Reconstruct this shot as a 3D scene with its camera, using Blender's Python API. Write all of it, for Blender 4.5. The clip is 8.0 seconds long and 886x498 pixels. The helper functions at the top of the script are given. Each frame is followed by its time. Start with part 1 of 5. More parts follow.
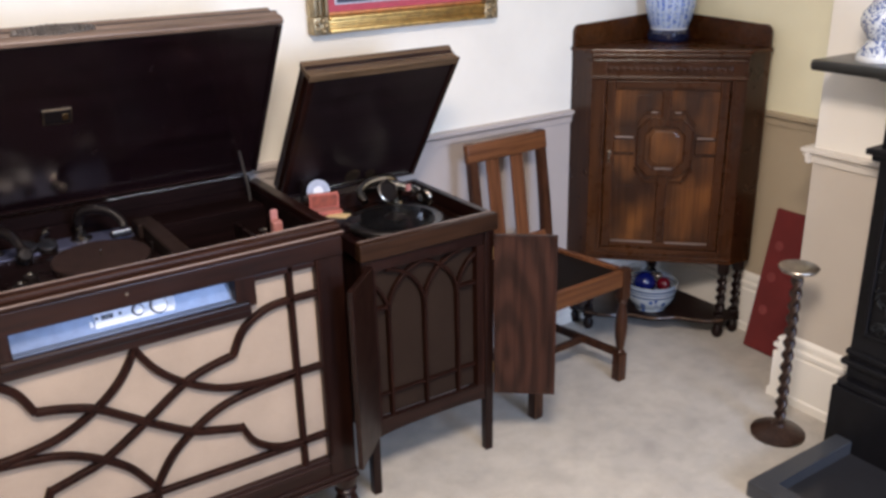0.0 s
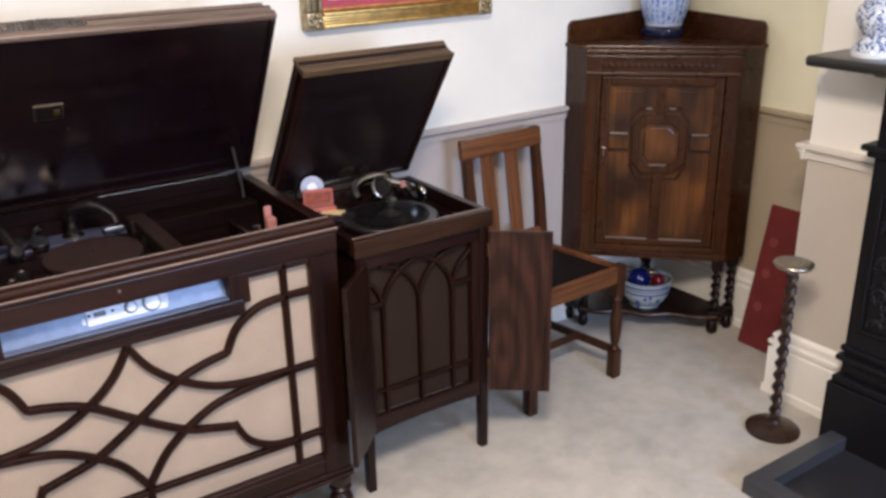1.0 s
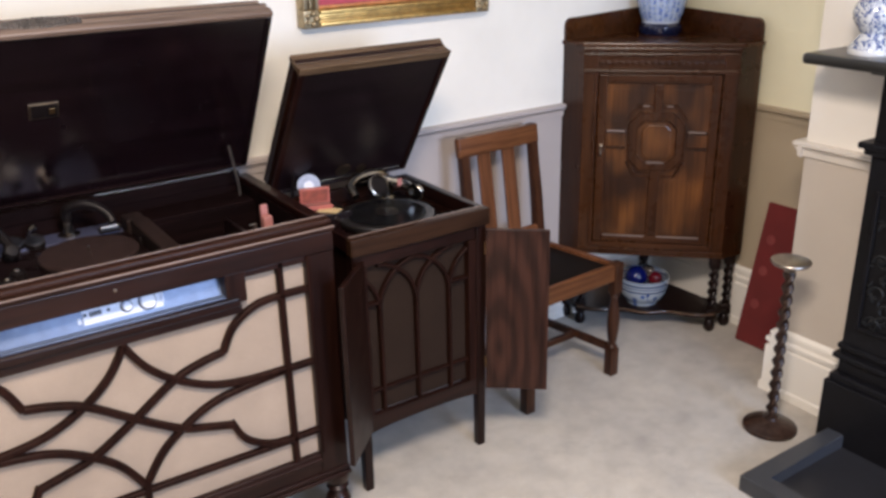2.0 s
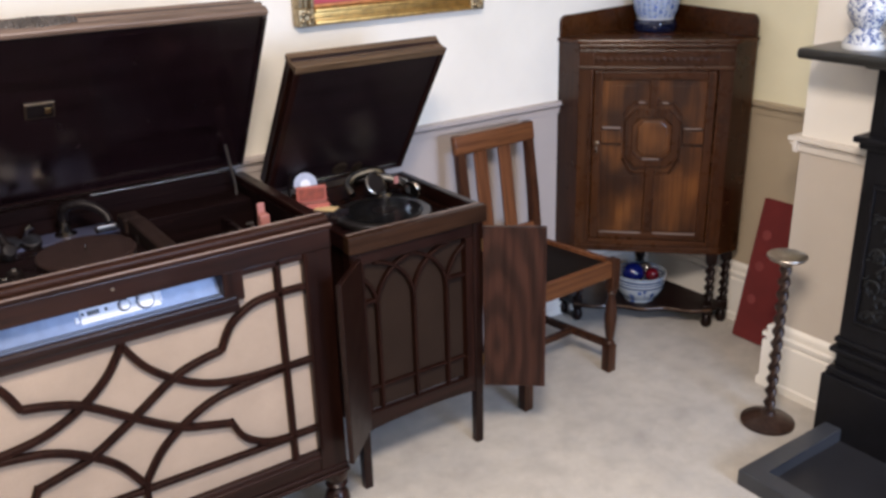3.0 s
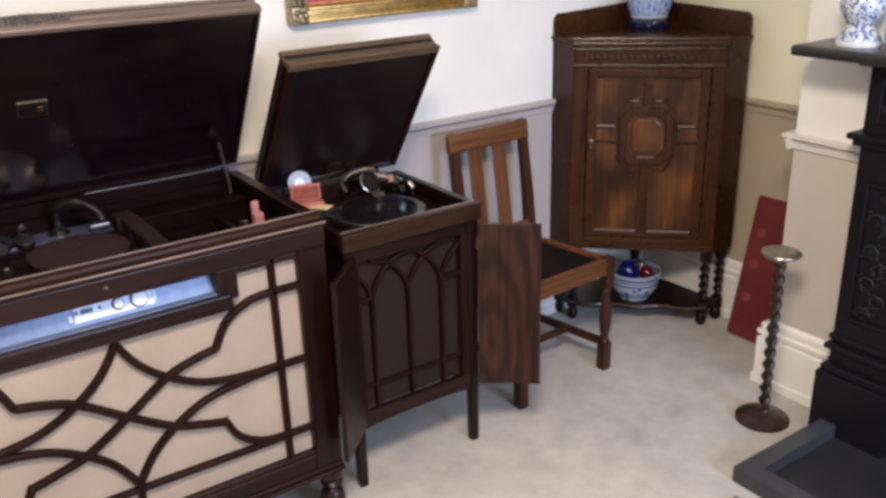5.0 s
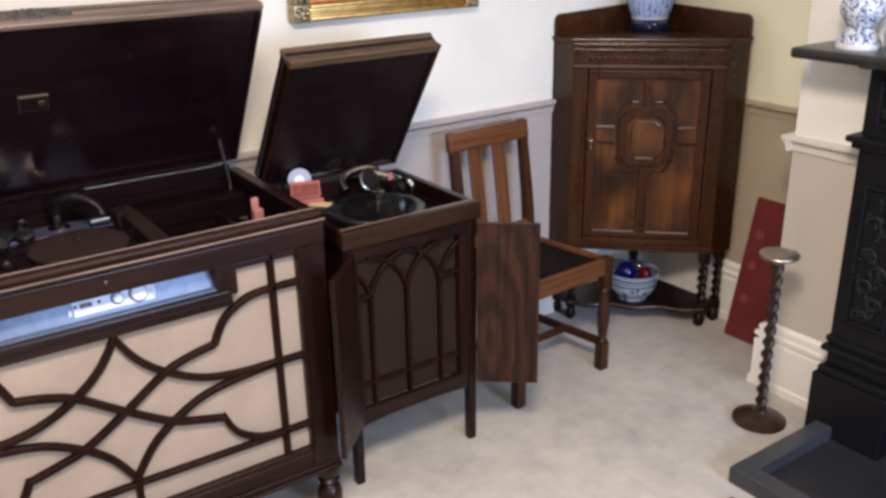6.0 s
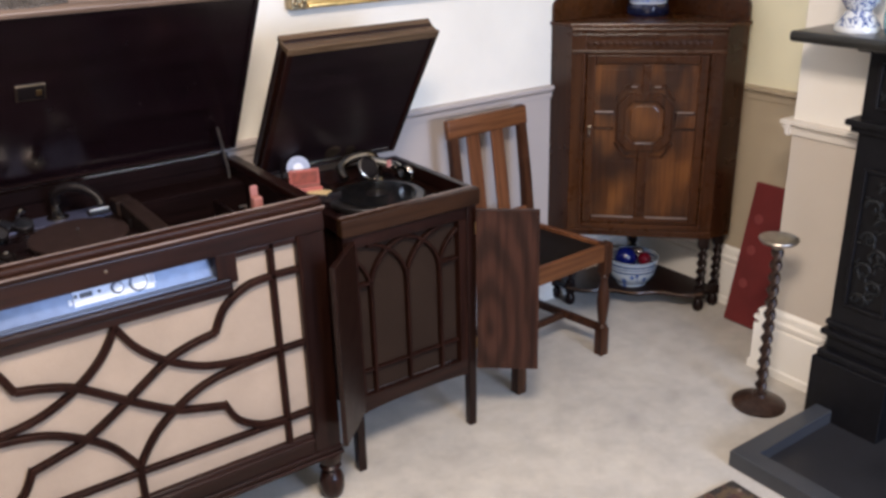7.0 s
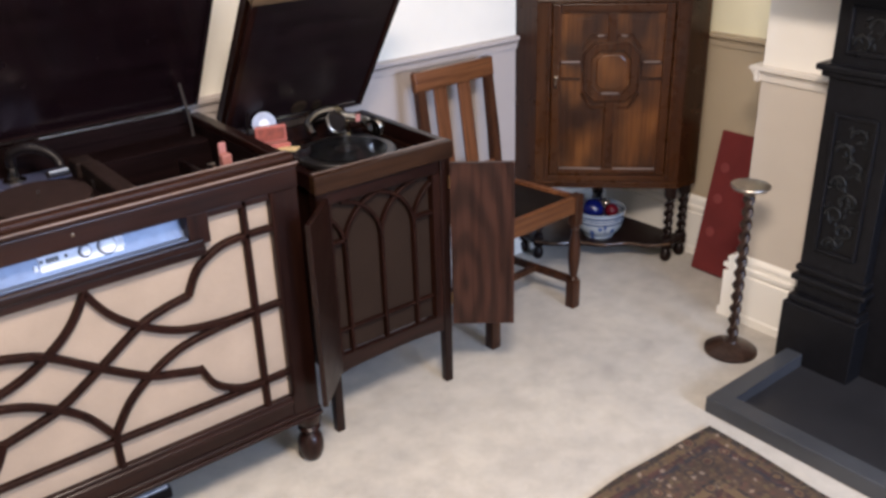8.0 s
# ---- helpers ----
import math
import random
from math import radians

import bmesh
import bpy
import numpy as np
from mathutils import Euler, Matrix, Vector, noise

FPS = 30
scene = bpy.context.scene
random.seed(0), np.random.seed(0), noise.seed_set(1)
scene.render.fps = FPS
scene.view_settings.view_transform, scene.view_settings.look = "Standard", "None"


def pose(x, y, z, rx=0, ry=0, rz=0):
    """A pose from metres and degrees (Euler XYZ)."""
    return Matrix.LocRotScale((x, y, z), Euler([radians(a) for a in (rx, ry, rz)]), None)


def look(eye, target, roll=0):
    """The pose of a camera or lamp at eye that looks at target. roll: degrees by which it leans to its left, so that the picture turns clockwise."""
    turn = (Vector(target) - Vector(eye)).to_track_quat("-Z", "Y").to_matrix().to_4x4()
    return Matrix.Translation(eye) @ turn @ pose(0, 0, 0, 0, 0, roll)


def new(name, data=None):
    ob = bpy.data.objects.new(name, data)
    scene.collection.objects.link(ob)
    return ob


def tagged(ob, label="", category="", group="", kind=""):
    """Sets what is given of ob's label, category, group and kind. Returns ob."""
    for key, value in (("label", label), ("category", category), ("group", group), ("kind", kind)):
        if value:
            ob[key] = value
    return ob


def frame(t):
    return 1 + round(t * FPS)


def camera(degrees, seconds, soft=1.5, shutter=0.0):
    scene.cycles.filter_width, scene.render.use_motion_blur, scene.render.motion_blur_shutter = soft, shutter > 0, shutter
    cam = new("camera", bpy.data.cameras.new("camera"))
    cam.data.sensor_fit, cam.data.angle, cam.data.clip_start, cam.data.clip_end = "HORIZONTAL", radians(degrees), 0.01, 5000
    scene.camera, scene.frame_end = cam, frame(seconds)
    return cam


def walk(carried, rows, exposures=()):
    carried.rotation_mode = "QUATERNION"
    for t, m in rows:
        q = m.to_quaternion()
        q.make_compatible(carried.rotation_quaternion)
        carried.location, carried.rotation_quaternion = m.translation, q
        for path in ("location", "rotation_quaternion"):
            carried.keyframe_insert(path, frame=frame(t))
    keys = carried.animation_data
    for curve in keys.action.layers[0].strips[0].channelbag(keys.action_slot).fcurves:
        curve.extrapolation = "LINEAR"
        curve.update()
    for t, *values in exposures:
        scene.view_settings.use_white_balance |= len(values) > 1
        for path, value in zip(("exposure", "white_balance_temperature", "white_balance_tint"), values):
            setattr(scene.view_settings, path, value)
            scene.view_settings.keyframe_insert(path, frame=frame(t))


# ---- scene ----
cam = camera(53.5, 8.0, soft=3.0, shutter=0.3)
PATH = [
    (0, (0.002, -0.003, 1.709), (1.022, 1.564, 0.998), -1.4),
    (0.2, (0.007, -0.004, 1.708), (1.033, 1.557, 0.994), -1.3),
    (0.5, (0.001, 0.005, 1.702), (1.035, 1.56, 0.986), -1.3),
    (1, (0.003, 0.009, 1.703), (1.035, 1.565, 0.986), -1.3),
    (1.5, (0.006, 0.014, 1.703), (1.043, 1.565, 0.983), -1.2),
    (2.8, (0.011, 0.004, 1.709), (1.038, 1.558, 0.982), -1.6),
    (3, (0.004, 0.007, 1.697), (1.045, 1.555, 0.974), -1.7),
    (3.5, (0.006, 0.006, 1.7), (1.043, 1.555, 0.978), -1.9),
    (4, (0.007, 0.004, 1.697), (1.043, 1.555, 0.975), -2.0),
    (4.5, (0.006, 0.008, 1.693), (1.052, 1.552, 0.97), -2.1),
    (6, (-0.001, 0.0, 1.685), (1.052, 1.54, 0.964), -1.2),
    (6.5, (-0.003, -0.001, 1.686), (1.044, 1.539, 0.956), -1.4),
    (7, (-0.004, 0.003, 1.683), (1.046, 1.533, 0.935), -1.6),
    (7.2, (-0.012, 0.006, 1.673), (1.046, 1.531, 0.929), -1.8),
    (7.3, (-0.012, 0.01, 1.681), (1.041, 1.536, 0.929), -2.3),
    (7.4, (-0.011, 0.021, 1.683), (1.058, 1.532, 0.926), -2.2),
    (7.5, (-0.017, 0.03, 1.677), (1.066, 1.527, 0.912), -2.6),
    (7.7, (-0.03, 0.042, 1.659), (1.079, 1.509, 0.874), -3.1),
    (8, (-0.042, 0.079, 1.652), (1.075, 1.513, 0.818), -1.8),
]
walk(cam, [(t, look(eye, target, roll)) for t, eye, target, roll in PATH], [(0, -0.08, 5840, 21), (7, -0.04, 5840, 21), (8, 0.09, 5840, 21)])

# ---- light ----
world = bpy.data.worlds.new("world")
scene.world = world
world.use_nodes = True
wn = world.node_tree
sky = wn.nodes.new("ShaderNodeTexSky")
sky.sky_type, sky.sun_disc, sky.sun_elevation, sky.sun_rotation = "NISHITA", False, radians(40), radians(140)
wn.links.new(sky.outputs[0], wn.nodes["Background"].inputs[0])
wn.nodes["Background"].inputs[1].default_value = 0.12


def area_lamp(name, eye, target, width, height, watts, colour):
    data = bpy.data.lights.new(name, "AREA")
    data.shape, data.size, data.size_y, data.energy, data.color = "RECTANGLE", width, height, watts, colour
    ob = new(name, data)
    ob.matrix_world = look(eye, target)
    return ob


# daylight in the opening of the window behind the camera, and the warm ceiling light of the room
area_lamp("window_daylight", (1.55, -2.36, 1.6), (1.55, 0.0, 1.5), 1.3, 1.2, 120, (0.60, 0.77, 1.0))
area_lamp("ceiling_lamp", (0.40, 0.43, 2.52), (0.40, 0.43, 0.0), 0.6, 0.6, 114, (1.0, 0.83, 0.60))


# ---- materials ----
def nodes_of(name):
    m = bpy.data.materials.new(name)
    m.use_nodes = True
    nt = m.node_tree
    return m, nt, nt.nodes["Principled BSDF"]


def add(nt, kind, **sets):
    n = nt.nodes.new(kind)
    for k, v in sets.items():
        n.inputs[k.replace("_", " ")].default_value = v
    return n


def coords(nt, scale=(1, 1, 1), turn=(0, 0, 0)):
    tc = nt.nodes.new("ShaderNodeTexCoord")
    mp = nt.nodes.new("ShaderNodeMapping")
    mp.inputs["Scale"].default_value = scale
    mp.inputs["Rotation"].default_value = turn
    nt.links.new(tc.outputs["Object"], mp.inputs["Vector"])
    return mp.outputs[0]


def ramp(nt, fac, stops):
    r = nt.nodes.new("ShaderNodeValToRGB")
    el = r.color_ramp.elements
    while len(el) < len(stops):
        el.new(0.5)
    for e, (p, c) in zip(el, stops):
        e.position, e.color = p, (*c, 1)
    nt.links.new(fac, r.inputs[0])
    return r.outputs[0]


def mixed(nt, fac, a, b, mode="MIX"):
    n = nt.nodes.new("ShaderNodeMix")
    n.data_type, n.blend_type = "RGBA", mode
    for sock, v in ((n.inputs[0], fac), (n.inputs[6], a), (n.inputs[7], b)):
        if hasattr(v, "is_output"):
            nt.links.new(v, sock)
        elif isinstance(v, (int, float)):
            sock.default_value = v
        else:
            sock.default_value = (*v, 1)
    return n.outputs[2]


def bumped(nt, bsdf, height, strength, distance):
    b = nt.nodes.new("ShaderNodeBump")
    b.inputs["Strength"].default_value, b.inputs["Distance"].default_value = strength, distance
    nt.links.new(height, b.inputs["Height"])
    nt.links.new(b.outputs[0], bsdf.inputs["Normal"])


def noise_of(nt, vec, scale, detail=4.0, rough=0.6):
    n = add(nt, "ShaderNodeTexNoise", Scale=scale, Detail=detail, Roughness=rough)
    nt.links.new(vec, n.inputs["Vector"])
    return n.outputs[0]


def wood(name, dark, light, axis="x", rough=0.32, coat=0.25, grain=1.0, spec=0.18):
    """Stained wood: stretched fibres and broad figure along one axis, worn sheen."""
    m, nt, b = nodes_of(name)
    fine = [70 * grain] * 3
    broad = [9.0 * grain] * 3
    i = "xyz".index(axis)
    fine[i], broad[i] = 3.0, 0.9
    f = noise_of(nt, coords(nt, fine), 1.0, 3.0)
    g = noise_of(nt, coords(nt, broad), 1.0, 5.0, 0.65)
    base = ramp(nt, g, [(0.3, dark), (0.72, light)])
    pores = ramp(nt, f, [(0.36, (0.55, 0.52, 0.5)), (0.56, (1, 1, 1))])
    nt.links.new(mixed(nt, 1.0, base, pores, "MULTIPLY"), b.inputs["Base Color"])
    worn = noise_of(nt, coords(nt), 14.0, 3.0)
    rr = nt.nodes.new("ShaderNodeMapRange")
    rr.inputs[3].default_value, rr.inputs[4].default_value = rough - 0.1, rough + 0.18
    nt.links.new(worn, rr.inputs[0])
    nt.links.new(rr.outputs[0], b.inputs["Roughness"])
    b.inputs["Coat Weight"].default_value, b.inputs["Coat Roughness"].default_value = coat * 0.5, 0.2
    b.inputs["Specular IOR Level"].default_value = spec
    bumped(nt, b, f, 0.25, 0.0015)
    return m


def veneer():
    """Crown-cut oak: wavering cathedral rings over fine pores."""
    m, nt, b = nodes_of("figured_oak_veneer")
    w = add(nt, "ShaderNodeTexWave", Scale=7.0, Distortion=3.0, Detail=2.0, Detail_Scale=2.0)
    w.wave_type, w.rings_direction = "RINGS", "Y"
    tc, mp = nt.nodes.new("ShaderNodeTexCoord"), nt.nodes.new("ShaderNodeMapping")
    mp.inputs["Location"].default_value, mp.inputs["Scale"].default_value = (-0.045, 0.0, -0.112), (1.0, 0.2, 0.30)
    nt.links.new(tc.outputs["Object"], mp.inputs["Vector"])
    nt.links.new(mp.outputs[0], w.inputs["Vector"])
    f = noise_of(nt, coords(nt, (80, 80, 3)), 1.0, 3.0)
    base = ramp(nt, w.outputs[0], [(0.1, (0.0235, 0.0096, 0.0060)), (0.9, (0.0450, 0.0178, 0.0108))])
    col = mixed(nt, 1.0, base, ramp(nt, f, [(0.36, (0.55, 0.52, 0.5)), (0.56, (1, 1, 1))]), "MULTIPLY")
    nt.links.new(col, b.inputs["Base Color"])
    b.inputs["Roughness"].default_value, b.inputs["Specular IOR Level"].default_value = 0.4, 0.2
    bumped(nt, b, f, 0.25, 0.0015)
    return m


def paint(name, colour, rough=0.55, mottled=0.06, bump=0.08):
    m, nt, b = nodes_of(name)
    n = noise_of(nt, coords(nt), 2.2, 5.0)
    lo, hi = [c * (1 - mottled) for c in colour], [min(1, c * (1 + mottled * 0.6)) for c in colour]
    nt.links.new(ramp(nt, n, [(0.3, lo), (0.7, hi)]), b.inputs["Base Color"])
    b.inputs["Roughness"].default_value = rough
    bumped(nt, b, noise_of(nt, coords(nt), 120.0, 2.0), bump, 0.002)
    return m


def metal(name, colour, rough, worn=0.15):
    m, nt, b = nodes_of(name)
    n = noise_of(nt, coords(nt), 35.0, 4.0)
    nt.links.new(ramp(nt, n, [(0.3, [c * (1 - 2 * worn) for c in colour]), (0.65, colour)]), b.inputs["Base Color"])
    b.inputs["Metallic"].default_value = 1.0
    b.inputs["Roughness"].default_value = rough
    return m


def cloth(name, colour, weave=420.0, spread=0.1, bump=0.3, spec=0.5):
    m, nt, b = nodes_of(name)
    w = noise_of(nt, coords(nt), weave, 1.0)
    s = noise_of(nt, coords(nt), 6.0, 4.0)
    base = ramp(nt, s, [(0.3, [c * (1 - spread) for c in colour]), (0.7, [c * (1 + spread) for c in colour])])
    nt.links.new(mixed(nt, 0.5, base, ramp(nt, w, [(0.35, (0.75, 0.73, 0.7)), (0.6, (1, 1, 1))]), "MULTIPLY"), b.inputs["Base Color"])
    b.inputs["Roughness"].default_value, b.inputs["Specular IOR Level"].default_value = 0.9, spec
    bumped(nt, b, w, bump, 0.001)
    return m


def china(name, scale, share, ground=(0.78, 0.80, 0.82), blue=(0.03, 0.07, 0.32), bands=(), flutes=0):
    """White glazed ware with scrolling blue brushwork, upright pale flutes, and painted bands between given heights."""
    m, nt, b = nodes_of(name)
    v = coords(nt)
    warp = noise_of(nt, v, scale * 0.6, 2.0)
    ad = nt.nodes.new("ShaderNodeVectorMath")
    nt.links.new(v, ad.inputs[0])
    sc = nt.nodes.new("ShaderNodeVectorMath")
    sc.operation = "SCALE"
    sc.inputs[3].default_value = 0.05
    cb = nt.nodes.new("ShaderNodeCombineXYZ")
    for k in range(3):
        nt.links.new(warp, cb.inputs[k])
    nt.links.new(cb.outputs[0], sc.inputs[0])
    nt.links.new(sc.outputs[0], ad.inputs[1])
    vo = add(nt, "ShaderNodeTexVoronoi", Scale=scale)
    vo.feature = "F1"
    nt.links.new(ad.outputs[0], vo.inputs["Vector"])
    wash = noise_of(nt, v, scale * 1.7, 4.0)
    mask = ramp(nt, vo.outputs["Distance"], [(share, (1, 1, 1)), (share + 0.12, (0, 0, 0))])
    tone = ramp(nt, wash, [(0.35, blue), (0.7, [min(1, c * 2.6 + 0.04) for c in blue])])
    col = mixed(nt, mask, ground, tone)
    if flutes:
        around = nt.nodes.new("ShaderNodeTexGradient")
        around.gradient_type = "RADIAL"
        nt.links.new(v, around.inputs[0])
        turn = nt.nodes.new("ShaderNodeMath")
        turn.operation, turn.inputs[1].default_value = "MULTIPLY", 2 * math.pi * flutes
        nt.links.new(around.outputs["Fac"], turn.inputs[0])
        wave = nt.nodes.new("ShaderNodeMath")
        wave.operation = "SINE"
        nt.links.new(turn.outputs[0], wave.inputs[0])
        col = mixed(nt, ramp(nt, wave.outputs[0], [(0.1, (0, 0, 0)), (0.6, (0.75, 0.75, 0.75))]), col, [min(1, c * 1.25) for c in ground])
    if bands:
        sep = nt.nodes.new("ShaderNodeSeparateXYZ")
        nt.links.new(v, sep.inputs[0])
        for z0, z1, c in bands:
            inside = nt.nodes.new("ShaderNodeMath")
            inside.operation = "COMPARE"
            inside.inputs[1].default_value, inside.inputs[2].default_value = (z0 + z1) / 2, (z1 - z0) / 2
            nt.links.new(sep.outputs[2], inside.inputs[0])
            col = mixed(nt, inside.outputs[0], col, c)
    nt.links.new(col, b.inputs["Base Color"])
    b.inputs["Roughness"].default_value = 0.12
    b.inputs["Coat Weight"].default_value = 0.5
    return m


def plain(name, colour, rough=0.5, metallic=0.0, spread=0.12, spec=0.5):
    m, nt, b = nodes_of(name)
    n = noise_of(nt, coords(nt), 40.0, 3.0)
    nt.links.new(ramp(nt, n, [(0.3, [c * (1 - spread) for c in colour]), (0.7, [c * (1 + spread) for c in colour])]), b.inputs["Base Color"])
    b.inputs["Roughness"].default_value, b.inputs["Metallic"].default_value = rough, metallic
    b.inputs["Specular IOR Level"].default_value = spec
    return m


def glow(name, colour, strength):
    m, nt, b = nodes_of(name)
    b.inputs["Emission Color"].default_value = (*colour, 1)
    b.inputs["Emission Strength"].default_value = strength
    return m


def carpet_material():
    m, nt, b = nodes_of("carpet_pile")
    v = coords(nt)
    tuft = noise_of(nt, v, 330.0, 2.0)
    patch = noise_of(nt, v, 3.2, 5.0, 0.7)
    tread = noise_of(nt, v, 11.0, 3.0)
    base = ramp(nt, patch, [(0.30, (0.41, 0.385, 0.342)), (0.70, (0.57, 0.529, 0.450))])
    base = mixed(nt, 1.0, base, ramp(nt, tread, [(0.34, (0.87, 0.86, 0.85)), (0.6, (1, 1, 1))]), "MULTIPLY")
    base = mixed(nt, 0.7, base, ramp(nt, tuft, [(0.3, (0.72, 0.71, 0.7)), (0.62, (1, 1, 1))]), "MULTIPLY")
    nt.links.new(base, b.inputs["Base Color"])
    b.inputs["Roughness"].default_value = 0.95
    b.inputs["Sheen Weight"].default_value = 0.25
    bumped(nt, b, tuft, 0.6, 0.004)
    return m


def rug_material(half_x, half_y):
    """Woven rug: border stripes that follow the edge, small flowers, and a dark red field."""
    m, nt, b = nodes_of("rug_weave")
    v = coords(nt)
    sep = nt.nodes.new("ShaderNodeSeparateXYZ")
    nt.links.new(v, sep.inputs[0])

    def op(kind, a, c=None):
        n = nt.nodes.new("ShaderNodeMath")
        n.operation = kind
        for s, val in zip(n.inputs, (a, c)):
            if val is None:
                continue
            if hasattr(val, "is_output"):
                nt.links.new(val, s)
            else:
                s.default_value = val
        return n.outputs[0]

    inset = op("MINIMUM", op("SUBTRACT", half_x, op("ABSOLUTE", sep.outputs[0])), op("SUBTRACT", half_y, op("ABSOLUTE", sep.outputs[1])))
    stripes = nt.nodes.new("ShaderNodeValToRGB")
    stripes.color_ramp.interpolation = "CONSTANT"
    el = stripes.color_ramp.elements
    bands = [(0.0, (0.022, 0.017, 0.013)), (0.018, (0.085, 0.058, 0.032)), (0.045, (0.040, 0.018, 0.018)), (0.062, (0.022, 0.020, 0.028)),
             (0.075, (0.052, 0.034, 0.024)), (0.165, (0.024, 0.019, 0.018)), (0.178, (0.105, 0.075, 0.042)), (0.205, (0.040, 0.020, 0.020)), (0.225, (0.075, 0.028, 0.022))]
    while len(el) < len(bands):
        el.new(0.5)
    for e, (p, c) in zip(el, bands):
        e.position, e.color = p, (*c, 1)
    nt.links.new(inset, stripes.inputs[0])
    warp = noise_of(nt, v, 26.0, 2.0)
    bent = nt.nodes.new("ShaderNodeVectorMath")
    bent.operation = "MULTIPLY_ADD"
    for k, val in enumerate((warp, (0.022, 0.022, 0.0), v)):
        if hasattr(val, "is_output"):
            nt.links.new(val, bent.inputs[k])
        else:
            bent.inputs[k].default_value = val
    flower = add(nt, "ShaderNodeTexVoronoi", Scale=12.5, Randomness=0.45)
    nt.links.new(bent.outputs[0], flower.inputs["Vector"])
    leaf = add(nt, "ShaderNodeTexVoronoi", Scale=62.0, Randomness=0.9)
    nt.links.new(bent.outputs[0], leaf.inputs["Vector"])

    def steps(fac, stops):
        r = nt.nodes.new("ShaderNodeValToRGB")
        r.color_ramp.interpolation = "CONSTANT"
        while len(r.color_ramp.elements) < len(stops):
            r.color_ramp.elements.new(0.5)
        for e, (p, c) in zip(r.color_ramp.elements, stops):
            e.position, e.color = p, (*c, 1)
        nt.links.new(fac, r.inputs[0])
        return r.outputs[0]

    def channel(colour, k):
        n = nt.nodes.new("ShaderNodeSeparateColor")
        nt.links.new(colour, n.inputs[0])
        return n.outputs[k]

    sprig = steps(channel(leaf.outputs["Color"], 0), [(0.0, (0.020, 0.018, 0.024)), (0.22, (0.075, 0.036, 0.028)), (0.42, (0.095, 0.062, 0.034)), (0.62, (0.040, 0.030, 0.028)), (0.78, (0.090, 0.070, 0.036)), (0.93, (0.26, 0.21, 0.17))])
    petals = steps(flower.outputs["Distance"], [(0.0, (0.17, 0.125, 0.085)), (0.09, (0.060, 0.026, 0.022)), (0.17, (0.105, 0.068, 0.036)), (0.23, (0.022, 0.018, 0.022))])
    inside = steps(flower.outputs["Distance"], [(0.0, (0.8, 0.8, 0.8)), (0.29, (0, 0, 0))])
    shown = steps(channel(flower.outputs["Color"], 1), [(0.0, (1, 1, 1)), (0.42, (0.1, 0.1, 0.1))])
    spray = steps(leaf.outputs["Distance"], [(0.0, (0.62, 0.62, 0.62)), (0.46, (0.1, 0.1, 0.1))])
    col = mixed(nt, spray, stripes.outputs[0], sprig)
    col = mixed(nt, mixed(nt, 1.0, inside, shown, "MULTIPLY"), col, petals)
    faded = noise_of(nt, v, 7.0, 4.0)
    col = mixed(nt, 0.6, col, ramp(nt, faded, [(0.3, (0.45, 0.43, 0.42)), (0.7, (1.40, 1.26, 1.12))]), "MULTIPLY")
    nt.links.new(col, b.inputs["Base Color"])
    b.inputs["Roughness"].default_value = 0.95
    bumped(nt, b, noise_of(nt, v, 380.0, 2.0), 0.5, 0.003)
    return m


def burnished(name, dark, light, amber):
    """Old polished oak: upright grain with rubbed amber patches."""
    m, nt, b = nodes_of(name)
    f = noise_of(nt, coords(nt, (70, 70, 3)), 1.0, 3.0)
    g = noise_of(nt, coords(nt, (9, 9, 1.2)), 1.0, 5.0, 0.65)
    rubbed = noise_of(nt, coords(nt, (6.5, 6.5, 4.2)), 1.0, 1.5)
    base = mixed(nt, ramp(nt, rubbed, [(0.40, (0, 0, 0)), (0.70, (1, 1, 1))]), ramp(nt, g, [(0.3, dark), (0.72, light)]), amber)
    col = mixed(nt, 1.0, base, ramp(nt, f, [(0.36, (0.6, 0.55, 0.5)), (0.56, (1, 1, 1))]), "MULTIPLY")
    nt.links.new(col, b.inputs["Base Color"])
    b.inputs["Roughness"].default_value, b.inputs["Specular IOR Level"].default_value = 0.3, 0.25
    b.inputs["Coat Weight"].default_value, b.inputs["Coat Roughness"].default_value = 0.2, 0.2
    bumped(nt, b, f, 0.25, 0.0015)
    return m


WALL = paint("wall_paint_cream", (0.86, 0.825, 0.725), 0.6)
DADO = paint("dado_paint_greige", (0.46, 0.405, 0.37), 0.5)
# the same two paints with the alcove's warm light put into the colour
WALL_WARM_LIT = paint("wall_paint_warm_lit", (0.89, 0.85, 0.62), 0.6)
DADO_WARM_LIT = paint("dado_paint_warm_lit", (0.45, 0.372, 0.258), 0.5)
RAIL_PAINT = paint("rail_paint_pale", (0.70, 0.655, 0.58), 0.45)
# dado paint lightened to carry the light on the chimney breast
DADO_BREAST_LIT = paint("dado_paint_breast_lit", (0.555, 0.50, 0.425), 0.5)
GLOSS = paint("woodwork_white", (0.85, 0.82, 0.745), 0.35, 0.04)
CEILING = paint("ceiling_white", (0.8, 0.79, 0.75), 0.8)
CARPET = carpet_material()
OAK_X = wood("dark_oak_lengthwise", (0.0080, 0.0026, 0.0017), (0.0240, 0.0080, 0.0047), "x")
OAK_Z = wood("dark_oak_upright", (0.0072, 0.0024, 0.0016), (0.0215, 0.0072, 0.0043), "z")
OAK_Y = wood("dark_oak_deep", (0.0066, 0.0018, 0.0014), (0.0189, 0.0052, 0.0036), "y")
RIM = wood("worn_oak_rim", (0.0180, 0.0078, 0.0036), (0.0470, 0.0215, 0.0102), "x", 0.36, 0.1, 1.0, 0.14)
